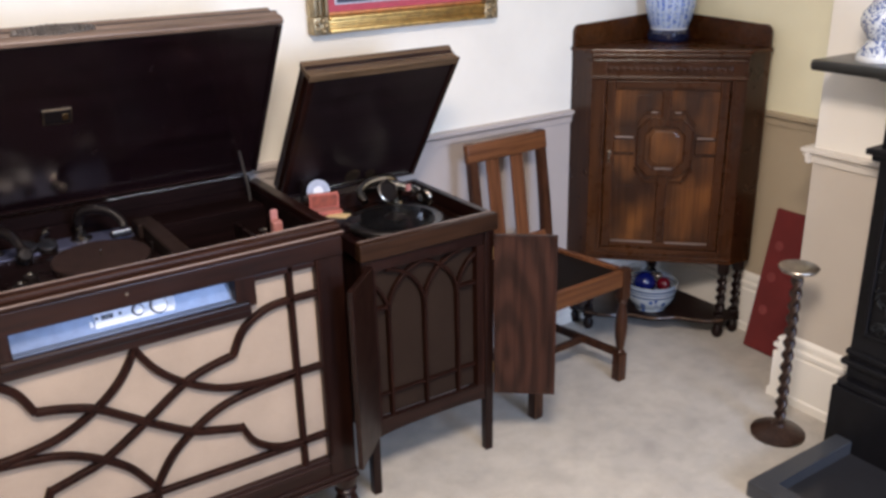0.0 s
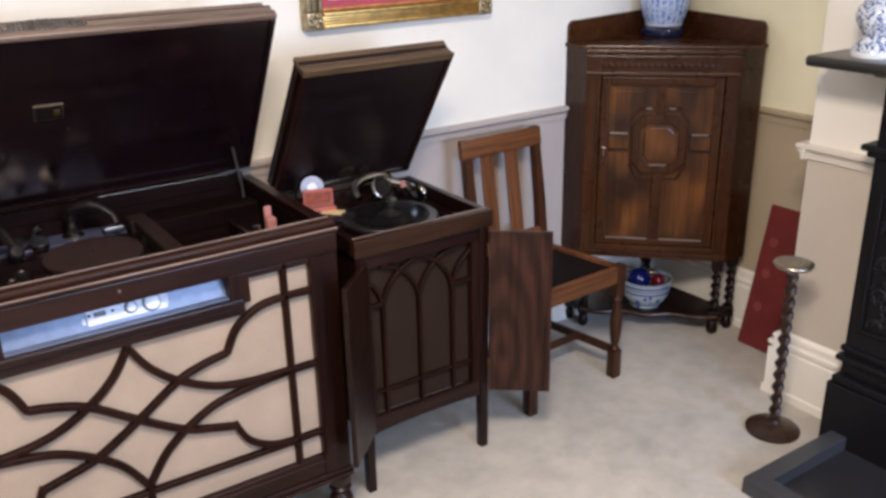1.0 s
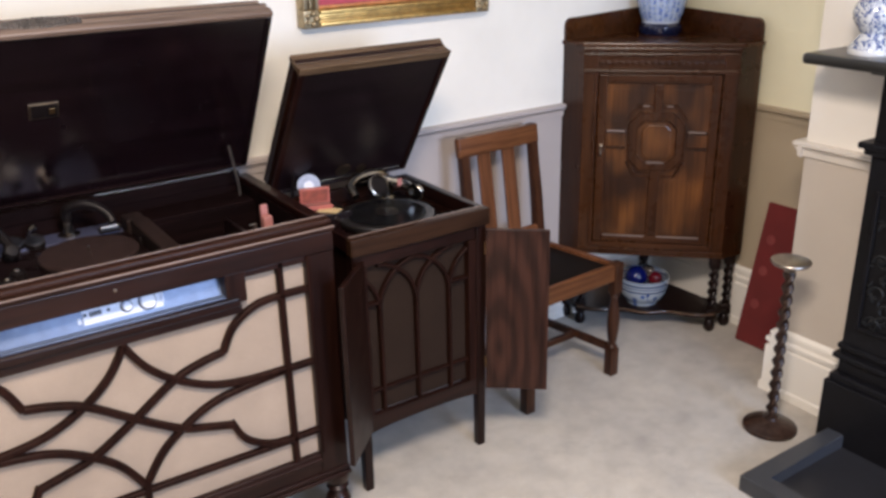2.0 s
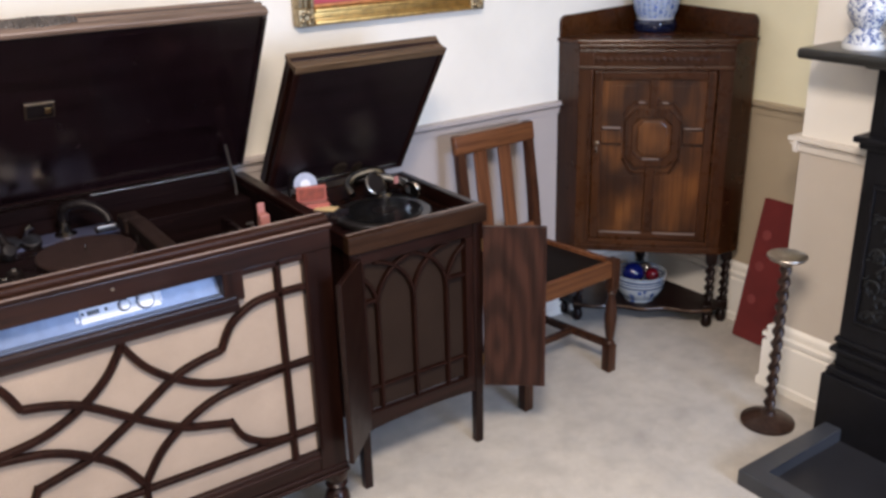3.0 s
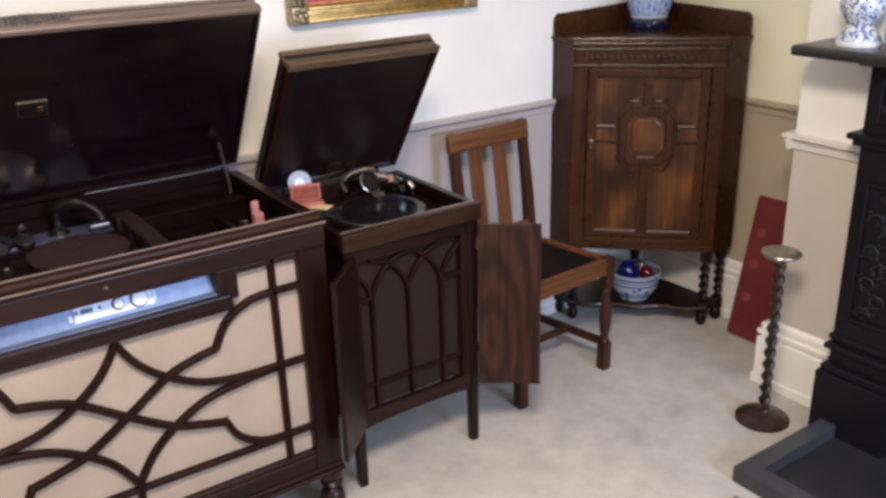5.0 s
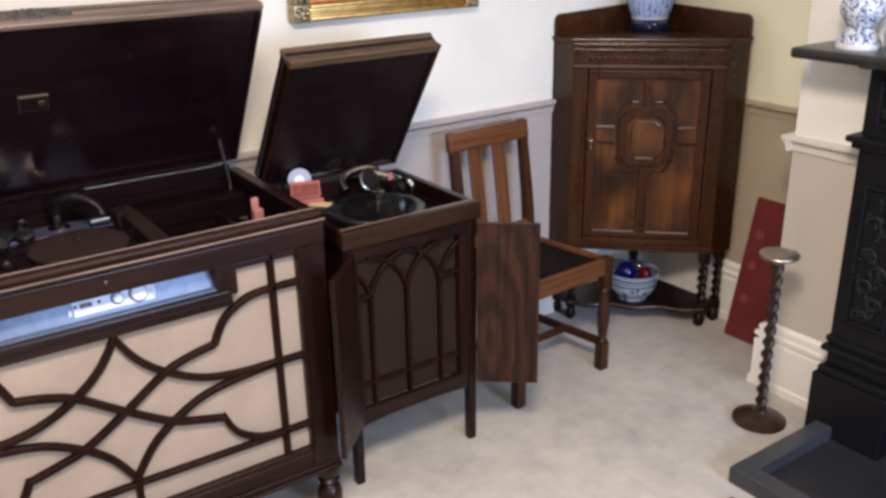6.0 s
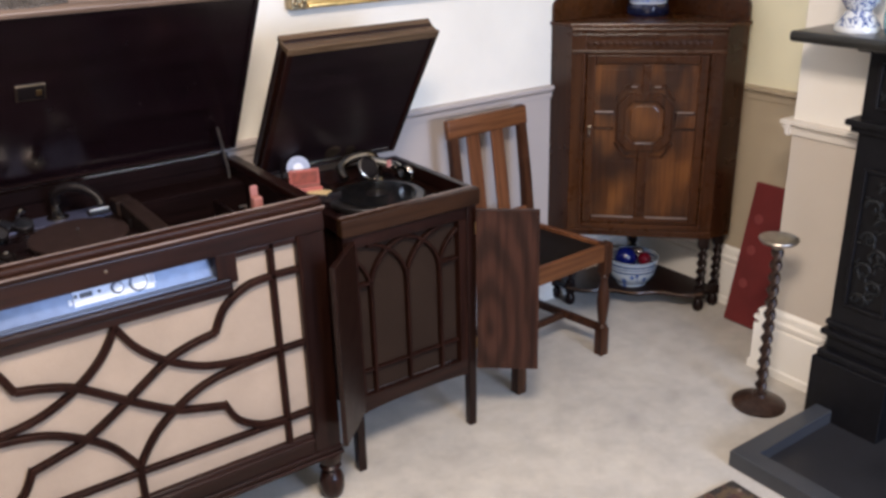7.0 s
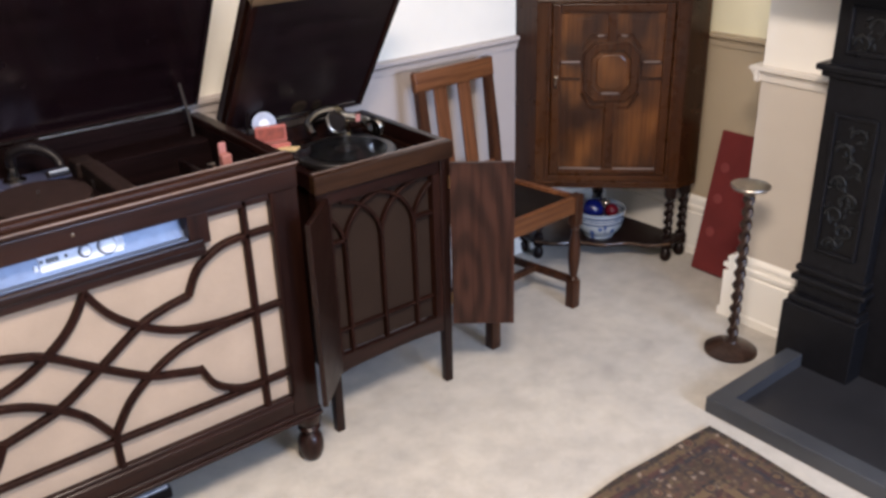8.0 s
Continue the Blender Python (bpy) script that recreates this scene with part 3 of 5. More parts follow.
for s in (1, -1):
    y0, y1 = sorted((0.60 * s + 0.0, 0.82 * s))
    mid = (y0 + y1) / 2
    part("plinth", block(-0.14, 0.0, y0 - 0.02, y1 + 0.02, 0.0, 0.225, 0.004, block(-0.128, 0.0, y0 - 0.012, y1 + 0.012, 0.225, 0.25, 0.005)), IRON, fp)
    pil = part("pilaster", block(-0.10, 0.0, y0, y1, 0.25, 1.245, 0.004), IRON, fp)
    for z0, z1 in ((0.42, 0.88), (1.06, 1.20)):
        w = 0.058
        fr = block(-0.112, -0.10, mid - w - 0.012, mid - w, z0, z1, 0.003)
        block(-0.112, -0.10, mid + w, mid + w + 0.012, z0, z1, 0.003, fr)
        block(-0.112, -0.10, mid - w, mid + w, z1 - 0.012, z1, 0.003, fr)
        block(-0.112, -0.10, mid - w, mid + w, z0, z0 + 0.012, 0.003, fr)
        part("panel_frame", fr, IRON, pil)
        tagged(part("relief_ornament", relief(mid, z0, z1, w, 3 if z0 < 1 else 5), IRON_RUBBED, pil, "cast scroll and flower relief", smooth=True), kind="stuff")
    for z, out in ((1.005, 0.132), (0.985, 0.118), (0.30, 0.118), (0.335, 0.110), (1.225, 0.128)):
        part("band", block(-out, 0.0, y0 - (out - 0.10), y1 + (out - 0.10), z, z + 0.020, 0.006), IRON, pil)
part("frieze", block(-0.085, 0.0, -0.60, 0.60, 0.95, 1.245, 0.004), IRON, fp)
part("register_plate", block(-0.03, -0.005, -0.60, 0.60, 0.0, 0.95, 0.003), IRON, fp)
arch = [(-0.60, 0.0), (-0.40, 0.0)] + [(-0.40 * math.cos(a), 0.45 + 0.3 * math.sin(a)) for a in np.linspace(0, math.pi, 17)] + [(0.40, 0.0), (0.60, 0.0), (0.60, 0.95), (-0.60, 0.95)]
ring = upright(arch, -0.055, -0.03)
for v in ring.verts:
    v.co = Vector((v.co.y, v.co.x, v.co.z))
part("arched_surround", ring, IRON, fp)
grate = lathe([(0.0, 0.012), (0.31, 0.012), (0.31, 0.045), (0.29, 0.055), (0.0, 0.055)], 32)
part("grate_front", grate, SLATE, fp, "curved dark grate front", pose(-0.06, -0.1, 0))

hearth = thing("hearth", 2.46, 0.60, 0, "dark slate hearth with a raised kerb on the carpet", "hearth")
part("slab", block(-0.40, 0.125, -0.74, 0.74, 0.0, 0.010, 0), SLAB, hearth)
part("kerb", prism([(-0.445, -0.79), (0.005, -0.79), (0.005, -0.735), (-0.388, -0.735), (-0.388, 0.740), (0.010, 0.740), (0.010, 0.80), (-0.445, 0.80)], 0.0, 0.056, 0.006), SLATE, hearth, "raised slate kerb")


vase = thing("vase", 2.515, 1.478, 1.278, "blue and white delft baluster vase on the mantel shelf", "vase")
part("vase_body", lathe([(0, 0), (0.064, 0), (0.066, 0.010), (0.060, 0.024), (0.045, 0.045), (0.036, 0.058), (0.046, 0.075), (0.060, 0.098), (0.064, 0.118), (0.058, 0.14), (0.044, 0.158), (0.034, 0.172), (0.030, 0.19), (0.036, 0.215), (0.040, 0.225), (0.030, 0.222)], 48), DELFT, vase, smooth=True)
pot = thing("jar", 2.535, 1.365, 1.278, "small teal glazed jar on the mantel shelf", "jar")
part("jar_body", lathe([(0, 0), (0.034, 0), (0.040, 0.02), (0.043, 0.05), (0.036, 0.08), (0.026, 0.09), (0.028, 0.10), (0.02, 0.098)], 36), TEAL, pot, smooth=True)

# ---- rug ----
RX, RY = 0.62, 0.90
edge = []
for (x0, y0), (x1, y1) in (((-RX, -RY), (RX, -RY)), ((RX, -RY), (RX, RY)), ((RX, RY), (-RX, RY)), ((-RX, RY), (-RX, -RY))):
    for k in range(24):
        f = k / 24
        sway = 0.006 * math.sin(f * 19 + x0 * 3) * math.sin(math.pi * f) + 0.010 * math.sin(f * 8.5 + y0) * math.sin(math.pi * f)
        across = (y1 - y0 != 0)
        edge.append((x0 + (x1 - x0) * f + (sway if across else 0), y0 + (y1 - y0) * f + (0 if across else sway)))
rug = part("rug", prism(edge, 0.001, 0.010), rug_material(RX, RY))
rug.matrix_world = pose(1.287, 0.469, 0, 0, 0, -3.0)
tagged(rug, "worn dark patterned oriental rug on the carpet", "rug")

# ---- picture ----
pic = thing("framed_picture", 1.612, 2.655, 1.353, "gilt-framed picture with a maroon mount on the wall", "picture")
W, HH, F = 0.368, 0.56, 0.058


def frame_bar(x0, x1, z0, z1, along):
    bm = block(x0, x1, -0.012, 0.024, z0, z1, 0.004)
    for a, b, d in ((0.04, 0.30, 0.026), (0.42, 0.60, 0.020), (0.72, 0.96, 0.030)):
        if along == "x":
            block(x0, x1, -d, -0.01, z0 + (z1 - z0) * a, z0 + (z1 - z0) * b, 0.004, bm)
        else:
            block(x0 + (x1 - x0) * a, x0 + (x1 - x0) * b, -d, -0.01, z0, z1, 0.004, bm)
    return bm


part("frame_rail", frame_bar(-W + F, W - F, 0.0, F, "x"), GILT, pic, smooth=True)
part("frame_rail", frame_bar(-W + F, W - F, HH - F, HH, "x"), GILT, pic, smooth=True)
part("frame_stile", frame_bar(-W, -W + F, F, HH - F, "z"), GILT_DULL, pic, smooth=True)
part("frame_stile", frame_bar(W - F, W, F, HH - F, "z"), GILT_DULL, pic, smooth=True)
for sx in (-1, 1):
    for z in (F / 2, HH - F / 2):
        c = block(sx * (W - F / 2) - F / 2, sx * (W - F / 2) + F / 2, -0.024, 0.024, z - F / 2, z + F / 2, 0.005)
        for k in range(5):
            q = Vector((sx * (W - F / 2) + 0.017 * math.cos(k * 1.257), -0.024, z + 0.017 * math.sin(k * 1.257)))
            for v in bmesh.ops.create_icosphere(c, subdivisions=2, radius=0.010)["verts"]:
                v.co += q
        part("corner_ornament", c, GILT_DULL, pic, "cast corner ornament of dull gilt", smooth=True)
part("mount", block(-W + F, W - F, 0.004, 0.010, F, HH - F, 0), MAT_RED, pic, "maroon mount")
for z in (F, HH - F - 0.010):
    part("inner_slip", block(-W + F, W - F, -0.006, 0.004, z, z + 0.010, 0.003), SLIP, pic, "coppery inner slip")
part("mount_edge", block(-W + F + 0.035, W - F - 0.035, 0.000, 0.008, F + 0.032, HH - F - 0.032, 0), DISC_WHITE, pic)
part("image", block(-W + F + 0.042, W - F - 0.042, -0.004, 0.004, F + 0.038, HH - F - 0.038, 0), PICTURE, pic)


# ---- radiogram: the long cabinet with a cream cloth front ----
rg = thing("radiogram", 0.412, 2.0, 0, "dark oak radiogram with open lid and cream fretted speaker front", "radiogram")
HWD, DEP = 0.567, 0.575
part("side_panel", block(HWD - 0.03, HWD, 0.002, DEP, 0.15, 0.925, 0.003), OAK_Z, rg)
part("side_panel", block(-HWD, -HWD + 0.03, 0.002, DEP, 0.15, 0.925, 0.003), OAK_Z, rg)
part("back_panel", block(-HWD + 0.03, HWD - 0.03, DEP - 0.02, DEP, 0.15, 0.925, 0.002), OAK_X, rg)
part("bottom_board", block(-HWD + 0.03, HWD - 0.03, 0.01, DEP - 0.02, 0.165, 0.185, 0.002), OAK_X, rg)
for s in (-1, 1):
    part("front_stile", block(min(s * 0.484, s * HWD), max(s * 0.484, s * HWD), -0.006, 0.03, 0.17, 0.885, 0.004), OAK_Z, rg)
    part("stile_bead", block(min(s * 0.484, s * 0.496), max(s * 0.484, s * 0.496), -0.011, -0.004, 0.255, 0.862, 0.003), FRET, rg)
part("front_top_rail", block(-HWD, HWD, -0.010, 0.003, 0.862, 0.918, 0.004), OAK_X, rg)
for s in (-1, 1):
    part("grille_head", block(min(s * 0.300, s * 0.484), max(s * 0.300, s * 0.484), -0.006, 0.012, 0.845, 0.864, 0.004), OAK_X, rg)
part("front_bottom_rail", block(-0.484, 0.484, -0.004, 0.03, 0.185, 0.252, 0.004), OAK_X, rg)
part("base_moulding", block(-HWD - 0.004, HWD + 0.004, -0.016, 0.03, 0.158, 0.172, 0.004, block(-HWD - 0.002, HWD + 0.002, -0.011, 0.03, 0.172, 0.188, 0.004, block(-0.484, 0.484, -0.010, 0.0, 0.226, 0.240, 0.004))), OAK_X, rg)
part("lock_plate", lathe([(0, 0), (0.004, 0), (0.004, 0.003), (0, 0.004)], 14), BRONZE, rg, "", pose(0.0, -0.010, 0.895, 90))
# rim round the open top: two steps
part("rim_front", block(-HWD - 0.004, HWD + 0.004, -0.014, 0.012, 0.918, 0.934, 0.005, block(-HWD, HWD, -0.004, 0.032, 0.934, 0.950, 0.005)), RIM_DARK, rg, "worn paler rim")
for s in (-1, 1):
    a, b = sorted((s * (HWD - 0.034), s * (HWD + 0.002)))
    part("rim_side", block(a, b, 0.022, DEP, 0.922, 0.944, 0.004), OAK_Y, rg)
part("rim_back", block(-HWD + 0.034, HWD - 0.034, DEP - 0.03, DEP, 0.922, 0.9615, 0.002), WELL, rg)
for a, b in ((-HWD + 0.05, -0.27), (0.10, HWD - 0.06)):
    part("hinge_strip", block(a, b, DEP - 0.032, DEP - 0.0295, 0.9650, 0.9668, 0.0005), PEWTER, rg, "bright piano hinge")

part("edge_bead", block(-HWD - 0.003, HWD + 0.003, -0.0155, -0.012, 0.9285, 0.9325, 0.001), EDGE, rg, "thin pale edge")
part("edge_bead", block(-HWD + 0.002, HWD - 0.002, 0.026, 0.0325, 0.9495, 0.9520, 0.001), EDGE, rg, "thin pale edge")
# the lit control panel behind its window
dial = part("dial_surround", block(-0.296, 0.296, -0.016, 0.012, 0.774, 0.800, 0.006, block(-0.300, 0.300, -0.008, 0.012, 0.752, 0.776, 0.004)), OAK_X, rg)
for s in (-1, 1):
    part("dial_side", block(min(s * 0.262, s * 0.316), max(s * 0.262, s * 0.316), -0.008, 0.06, 0.782, 0.866, 0.004), OAK_Z, rg)
tilt = pose(0, 0.020, 0.796, -22)
sheet = part("control_panel", block(-0.262, 0.262, 0.0, 0.004, 0.0, 0.095, 0), SILVER, rg, "brushed silver panel", tilt)
part("plate", block(-0.074, 0.114, -0.004, 0.0, 0.016, 0.058, 0.001, block(-0.086, -0.078, -0.004, 0.0, 0.022, 0.036, 0, block(0.110, 0.118, -0.004, 0.0, 0.026, 0.050, 0))), PLATE, sheet, "white control plate")
part("display", block(-0.058, -0.030, -0.006, -0.003, 0.034, 0.045, 0.001), INK, sheet, "dark display window")
for kx, kr in ((0.028, 0.012), (0.078, 0.019)):
    part("knob", lathe([(0, 0), (kr, 0), (kr, 0.010), (kr * 0.85, 0.013), (0, 0.014)], 28), KNOB, sheet, "", pose(kx, -0.004, 0.038, 90), smooth=True)
    part("knob_ring", lathe([(kr + 0.001, 0), (kr + 0.003, 0), (kr + 0.003, 0.002), (kr + 0.001, 0.002)], 28), INK, sheet, "", pose(kx, -0.004, 0.038, 90))
part("dial_ledge", block(-0.262, 0.262, 0.0, 0.022, 0.799, 0.803, 0.001), SILVER, rg)
for kx in (-0.068, -0.014):
    part("button", lathe([(0, 0), (0.004, 0), (0.004, 0.003), (0, 0.003)], 12), INK, sheet, "", pose(kx, -0.004, 0.040, 90))
part("panel_back", block(-HWD + 0.03, HWD - 0.03, 0.075, 0.085, 0.60, 0.885, 0), LINING, rg)
part("front_ledge", block(-HWD + 0.03, HWD - 0.03, 0.012, 0.085, 0.886, 0.892, 0), DECK, rg)
# glowing strip added unseen behind the top rail to brighten the panel
part("hidden_panel_lamp", block(-0.255, 0.255, 0.005, 0.011, 0.872, 0.878, 0), glow("hidden_cool_lamp", (0.40, 0.60, 1.0), 3.2), rg, "cool strip lamp added out of sight")

part("speaker_cloth", upright([(-0.484, 0.252), (0.484, 0.252), (0.484, 0.860), (0.300, 0.860), (0.300, 0.765), (-0.300, 0.765), (-0.300, 0.860), (-0.484, 0.860)], 0.014, 0.019), SPEAKER, rg, "cream speaker cloth")
# fretwork: each bar one piece, mirrored about the middle and the mid height
MZ = 0.548
BW, YF, YB = 0.017, -0.006, 0.013
for s in (-1, 1):
    part("fret_bar", bar([(s * 0.412, 0.252), (s * 0.412, 0.866)], BW, YF, YB), FRET, rg)
    for q in (1, -1):
        z = lambda d: MZ + q * d
        part("fret_bar", bar([(s * 0.412, z(0.219)), (s * 0.484, z(0.219))], BW, YF, YB), FRET, rg)
        part("fret_bar", bar([(p.x, p.y) for p in smooth_line([(s * 0.412, z(0.219), 0), (s * 0.34, z(0.210), 0), (s * 0.275, z(0.170), 0), (s * 0.240, z(0.105), 0)])], BW, YF, YB), FRET, rg)
        if q == 1:
            part("fret_bar", bar([(p.x, p.y) for p in smooth_line([(s * 0.240, z(0.105), 0), (s * 0.175, z(0.092), 0), (s * 0.105, z(0.066), 0), (0, z(-0.006), 0), (-s * 0.105, z(-0.072), 0), (-s * 0.175, z(-0.095), 0), (-s * 0.240, z(-0.112), 0)])], BW, YF + 0.001 * s, YB), FRET, rg)
        g = 0.0 if q == 1 else 0.007      # the lower arcs bow out a little more
        part("fret_bar", bar([(p.x, p.y) for p in smooth_line([(0, z(0.195 + g), 0), (s * (0.045 + g), z(0.125), 0), (s * (0.110 + g), z(0.068 + g * 0.5), 0), (s * 0.20, z(0.022 + g), 0), (s * 0.30, z(0.004 + g), 0), (s * 0.412, z(0.0015), 0)])], BW, YF + 0.0015, YB), FRET, rg)
    part("fret_bar", bar([(s * 0.412, MZ), (s * 0.484, MZ)], BW, YF, YB), FRET, rg)
    part("fret_bar", bar([(0, MZ - 0.219), (s * 0.412, MZ - 0.223)], BW * 0.95, YF + 0.002, YB), FRET, rg)
    foot = lathe([(0, 0), (0.018, 0), (0.026, 0.012), (0.033, 0.035), (0.034, 0.062), (0.028, 0.085), (0.016, 0.098), (0.024, 0.106), (0.030, 0.112), (0.022, 0.122), (0.030, 0.130), (0.034, 0.160), (0, 0.160)], 28)
    part("bun_foot", foot, OAK_Z, rg, "turned bulbous foot", pose(s * 0.537, 0.018, 0) @ Matrix.Diagonal((1.12, 1.12, 1.0, 1.0)), smooth=True)
    back = lathe([(0, 0), (0.018, 0), (0.026, 0.012), (0.033, 0.035), (0.034, 0.062), (0.028, 0.085), (0.016, 0.098), (0.030, 0.112), (0.034, 0.160), (0, 0.160)], 24)
    part("bun_foot", back, OAK_Z, rg, "turned bulbous foot", pose(s * 0.52, DEP - 0.05, 0), smooth=True)
part("fret_bar", bar([(0, 0.252), (0, MZ - 0.195)], BW, YF, YB), FRET, rg)
part("fret_bar", bar([(0, MZ + 0.195), (0, 0.776)], BW, YF, YB), FRET, rg)

# the deck: board with turntable, arms, and the record well beside it
DK = 0.875
part("deck", block(-HWD + 0.03, 0.156, 0.086, DEP - 0.03, DK - 0.02, DK, 0.002), DECK, rg, "polished motor board")
part("inner_back", block(-HWD + 0.03, HWD - 0.03, DEP - 0.0245, DEP - 0.0205, 0.62, 0.921, 0), WELL, rg)
for s in (-1, 1):
    part("inner_side", block(min(s * (HWD - 0.036), s * (HWD - 0.0305)), max(s * (HWD - 0.036), s * (HWD - 0.0305)), 0.09, DEP - 0.025, 0.62, 0.921, 0), WELL, rg)
part("well_divider", block(0.156, 0.203, 0.086, 0.410, 0.60, 0.920, 0.006), DIVIDER, rg, "rounded wooden divider")
part("well_ledge", block(0.2005, HWD - 0.037, 0.430, DEP - 0.03, 0.880, 0.898, 0.004), WELL, rg)
part("well_back", block(0.203, HWD - 0.037, 0.424, 0.430, 0.615, 0.890, 0), WELL, rg)
part("well_floor", block(0.203, HWD - 0.037, 0.086, DEP - 0.03, 0.60, 0.615, 0.002), LINING, rg)
part("well_wall", block(0.425, 0.440, 0.086, 0.424, 0.615, 0.862, 0.003), DECK, rg)
part("well_catch", block(0.27, 0.33, 0.034, 0.042, 0.893, 0.900, 0.002), CHROME, rg)
part("turntable", lathe([(0, 0), (0.122, 0), (0.125, 0.004), (0.125, 0.012), (0.121, 0.016), (0.010, 0.017), (0, 0.017)], 56), FELT, rg, "brown felt turntable", pose(0.016, 0.300, DK + 0.002), smooth=True)
part("spindle", lathe([(0, 0), (0.0035, 0), (0.0035, 0.014), (0, 0.016)], 12), CHROME, rg, "", pose(0.016, 0.300, DK + 0.018), smooth=True)
arm = part("tone_arm", tube([(0.010, 0.500, 0.925), (0.010, 0.480, 0.958), (0.036, 0.458, 0.975), (0.075, 0.440, 0.968), (0.102, 0.420, 0.945), (0.108, 0.405, 0.922)], [0.013, 0.014, 0.014, 0.013, 0.012, 0.012], 12), BAKELITE, rg, "black curved pickup arm", smooth=True)
part("arm_pivot", lathe([(0, 0), (0.030, 0), (0.030, 0.008), (0.016, 0.014), (0.014, 0.050), (0.020, 0.056), (0, 0.060)], 24, at=(0.010, 0.505, DK)), NICKEL, arm, "dull nickel pivot", smooth=True)
part("pickup_head", block(0.066, 0.126, 0.388, 0.412, 0.899, 0.915, 0.006), BAKELITE, arm)
part("head_trim", block(0.070, 0.122, 0.388, 0.402, 0.914, 0.920, 0.0025), PEWTER, arm, "bright trim")
# added plate: its blue stands for daylight mirrored in the polished deck
part("blue_reflection_plate", block(-0.28, 0.144, 0.455, 0.543, DK, DK + 0.004, 0.0015), BLUE_REFLECTION, rg, "added blue plate in place of reflected daylight")
part("lamp_stalk", tube([(-0.085, 0.525, DK), (-0.088, 0.520, 0.905), (-0.070, 0.512, 0.922)], [0.006, 0.006, 0.010], 10), CHROME, rg, "bright curved lamp stalk", smooth=True)
for kx, ky, kr in ((-0.085, 0.470, 0.026), (-0.135, 0.485, 0.026)):
    dialing = part("tuning_dial", lathe([(0, 0), (kr, 0), (kr, 0.014), (kr * 0.86, 0.020), (kr * 0.78, 0.016), (0, 0.015)], 28), BAKELITE, rg, "round black dial with a dull metal ring", pose(kx, ky, DK + 0.004, 18, 0, 0), smooth=True)
    part("ring", lathe([(kr * 0.90, 0.0185), (kr * 0.99, 0.0165), (kr * 0.96, 0.021), (kr * 0.88, 0.0215), (kr * 0.90, 0.0185)], 28), STEEL, dialing, smooth=True)
arm2 = part("second_arm", tube([(-0.215, 0.515, 0.905), (-0.205, 0.480, 0.952), (-0.175, 0.430, 0.952), (-0.155, 0.380, 0.920)], [0.016, 0.017, 0.014, 0.012], 12), BAKELITE, rg, smooth=True)
part("arm_pivot", lathe([(0, 0), (0.026, 0), (0.026, 0.008), (0.015, 0.014), (0.015, 0.034), (0, 0.036)], 24, at=(-0.215, 0.515, DK)), STEEL, arm2, smooth=True)
part("arm_head", lathe([(0, 0), (0.018, 0), (0.020, 0.006), (0.015, 0.012), (0, 0.013)], 24), BAKELITE, arm2, "", pose(-0.155, 0.375, 0.910, 60, 20, 0), smooth=True)
for kx, ky in ((-0.155, 0.420), (-0.165, 0.255), (-0.195, 0.205), (-0.245, 0.330), (-0.215, 0.145)):
    knob = part("control_knob", lathe([(0, 0), (0.021, 0), (0.019, 0.018), (0.013, 0.024), (0, 0.025)], 20), BAKELITE, rg, "", pose(kx, ky, DK), smooth=True)
    part("knob_cap", lathe([(0, 0.0245), (0.007, 0.0245), (0.006, 0.027), (0, 0.028)], 16), NICKEL, knob, smooth=True)
part("speed_box", block(0.146, 0.200, 0.412, 0.478, DK - 0.002, 0.918, 0.006), DIVIDER, rg, "dark switch box")
part("arm_rest", block(0.146, 0.1555, 0.300, 0.318, DK, 0.900, 0.004), BAKELITE, rg)
tin_box = part("needle_tin", block(0.442, 0.470, 0.150, 0.176, 0.872, 0.935, 0.005), PINK, rg, "small pink box")
part("flap", block(0.444, 0.466, 0.172, 0.178, 0.932, 0.964, 0.004), PINK, tin_box)
part("tin_shelf", block(0.441, 0.5305, 0.09, 0.20, 0.862, 0.872, 0.002), DECK, rg)
part("tin_catch", block(0.415, 0.436, 0.186, 0.194, 0.905, 0.910, 0.001, block(0.4285, 0.4345, 0.183, 0.196, 0.862, 0.908, 0.001)), PEWTER, rg, "small metal catch")

# the lid, hinged at the back and held half open
lid = part("lid", block(-HWD - 0.002, HWD + 0.002, -0.580, 0.0, 0.036, 0.052, 0.004), OAK_X, rg, "open lid with a moulded edge", pose(0, DEP - 0.005, 0.962, -57.5))
part("lining", block(-HWD + 0.012, HWD - 0.012, -0.568, -0.012, 0.008, 0.035, 0), LINING, lid, "dark polished inside of the lid")
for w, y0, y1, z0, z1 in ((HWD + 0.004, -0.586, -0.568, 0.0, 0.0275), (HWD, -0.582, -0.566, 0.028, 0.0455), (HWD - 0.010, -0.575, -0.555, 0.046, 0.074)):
    part("edge_moulding", block(-w, w, y0, y1, z0, z1, 0.006), LID_RIM, lid, "stepped edge moulding lightened as if lit from above")
for s in (-1, 1):
    a, b = sorted((s * (HWD - 0.012), s * (HWD + 0.003)))
    part("lid_side", block(a, b, -0.568, -0.004, 0.0, 0.036, 0.004), LINING, lid)
part("lid_back", block(-HWD + 0.012, HWD - 0.012, -0.012, -0.004, 0.0, 0.036, 0.003), WELL, lid)
part("lid_top", block(-HWD + 0.014, HWD - 0.014, -0.555, -0.02, 0.052, 0.072, 0.004), OAK_X, lid)
orn = bmesh.new()
rnd = random.Random(8)
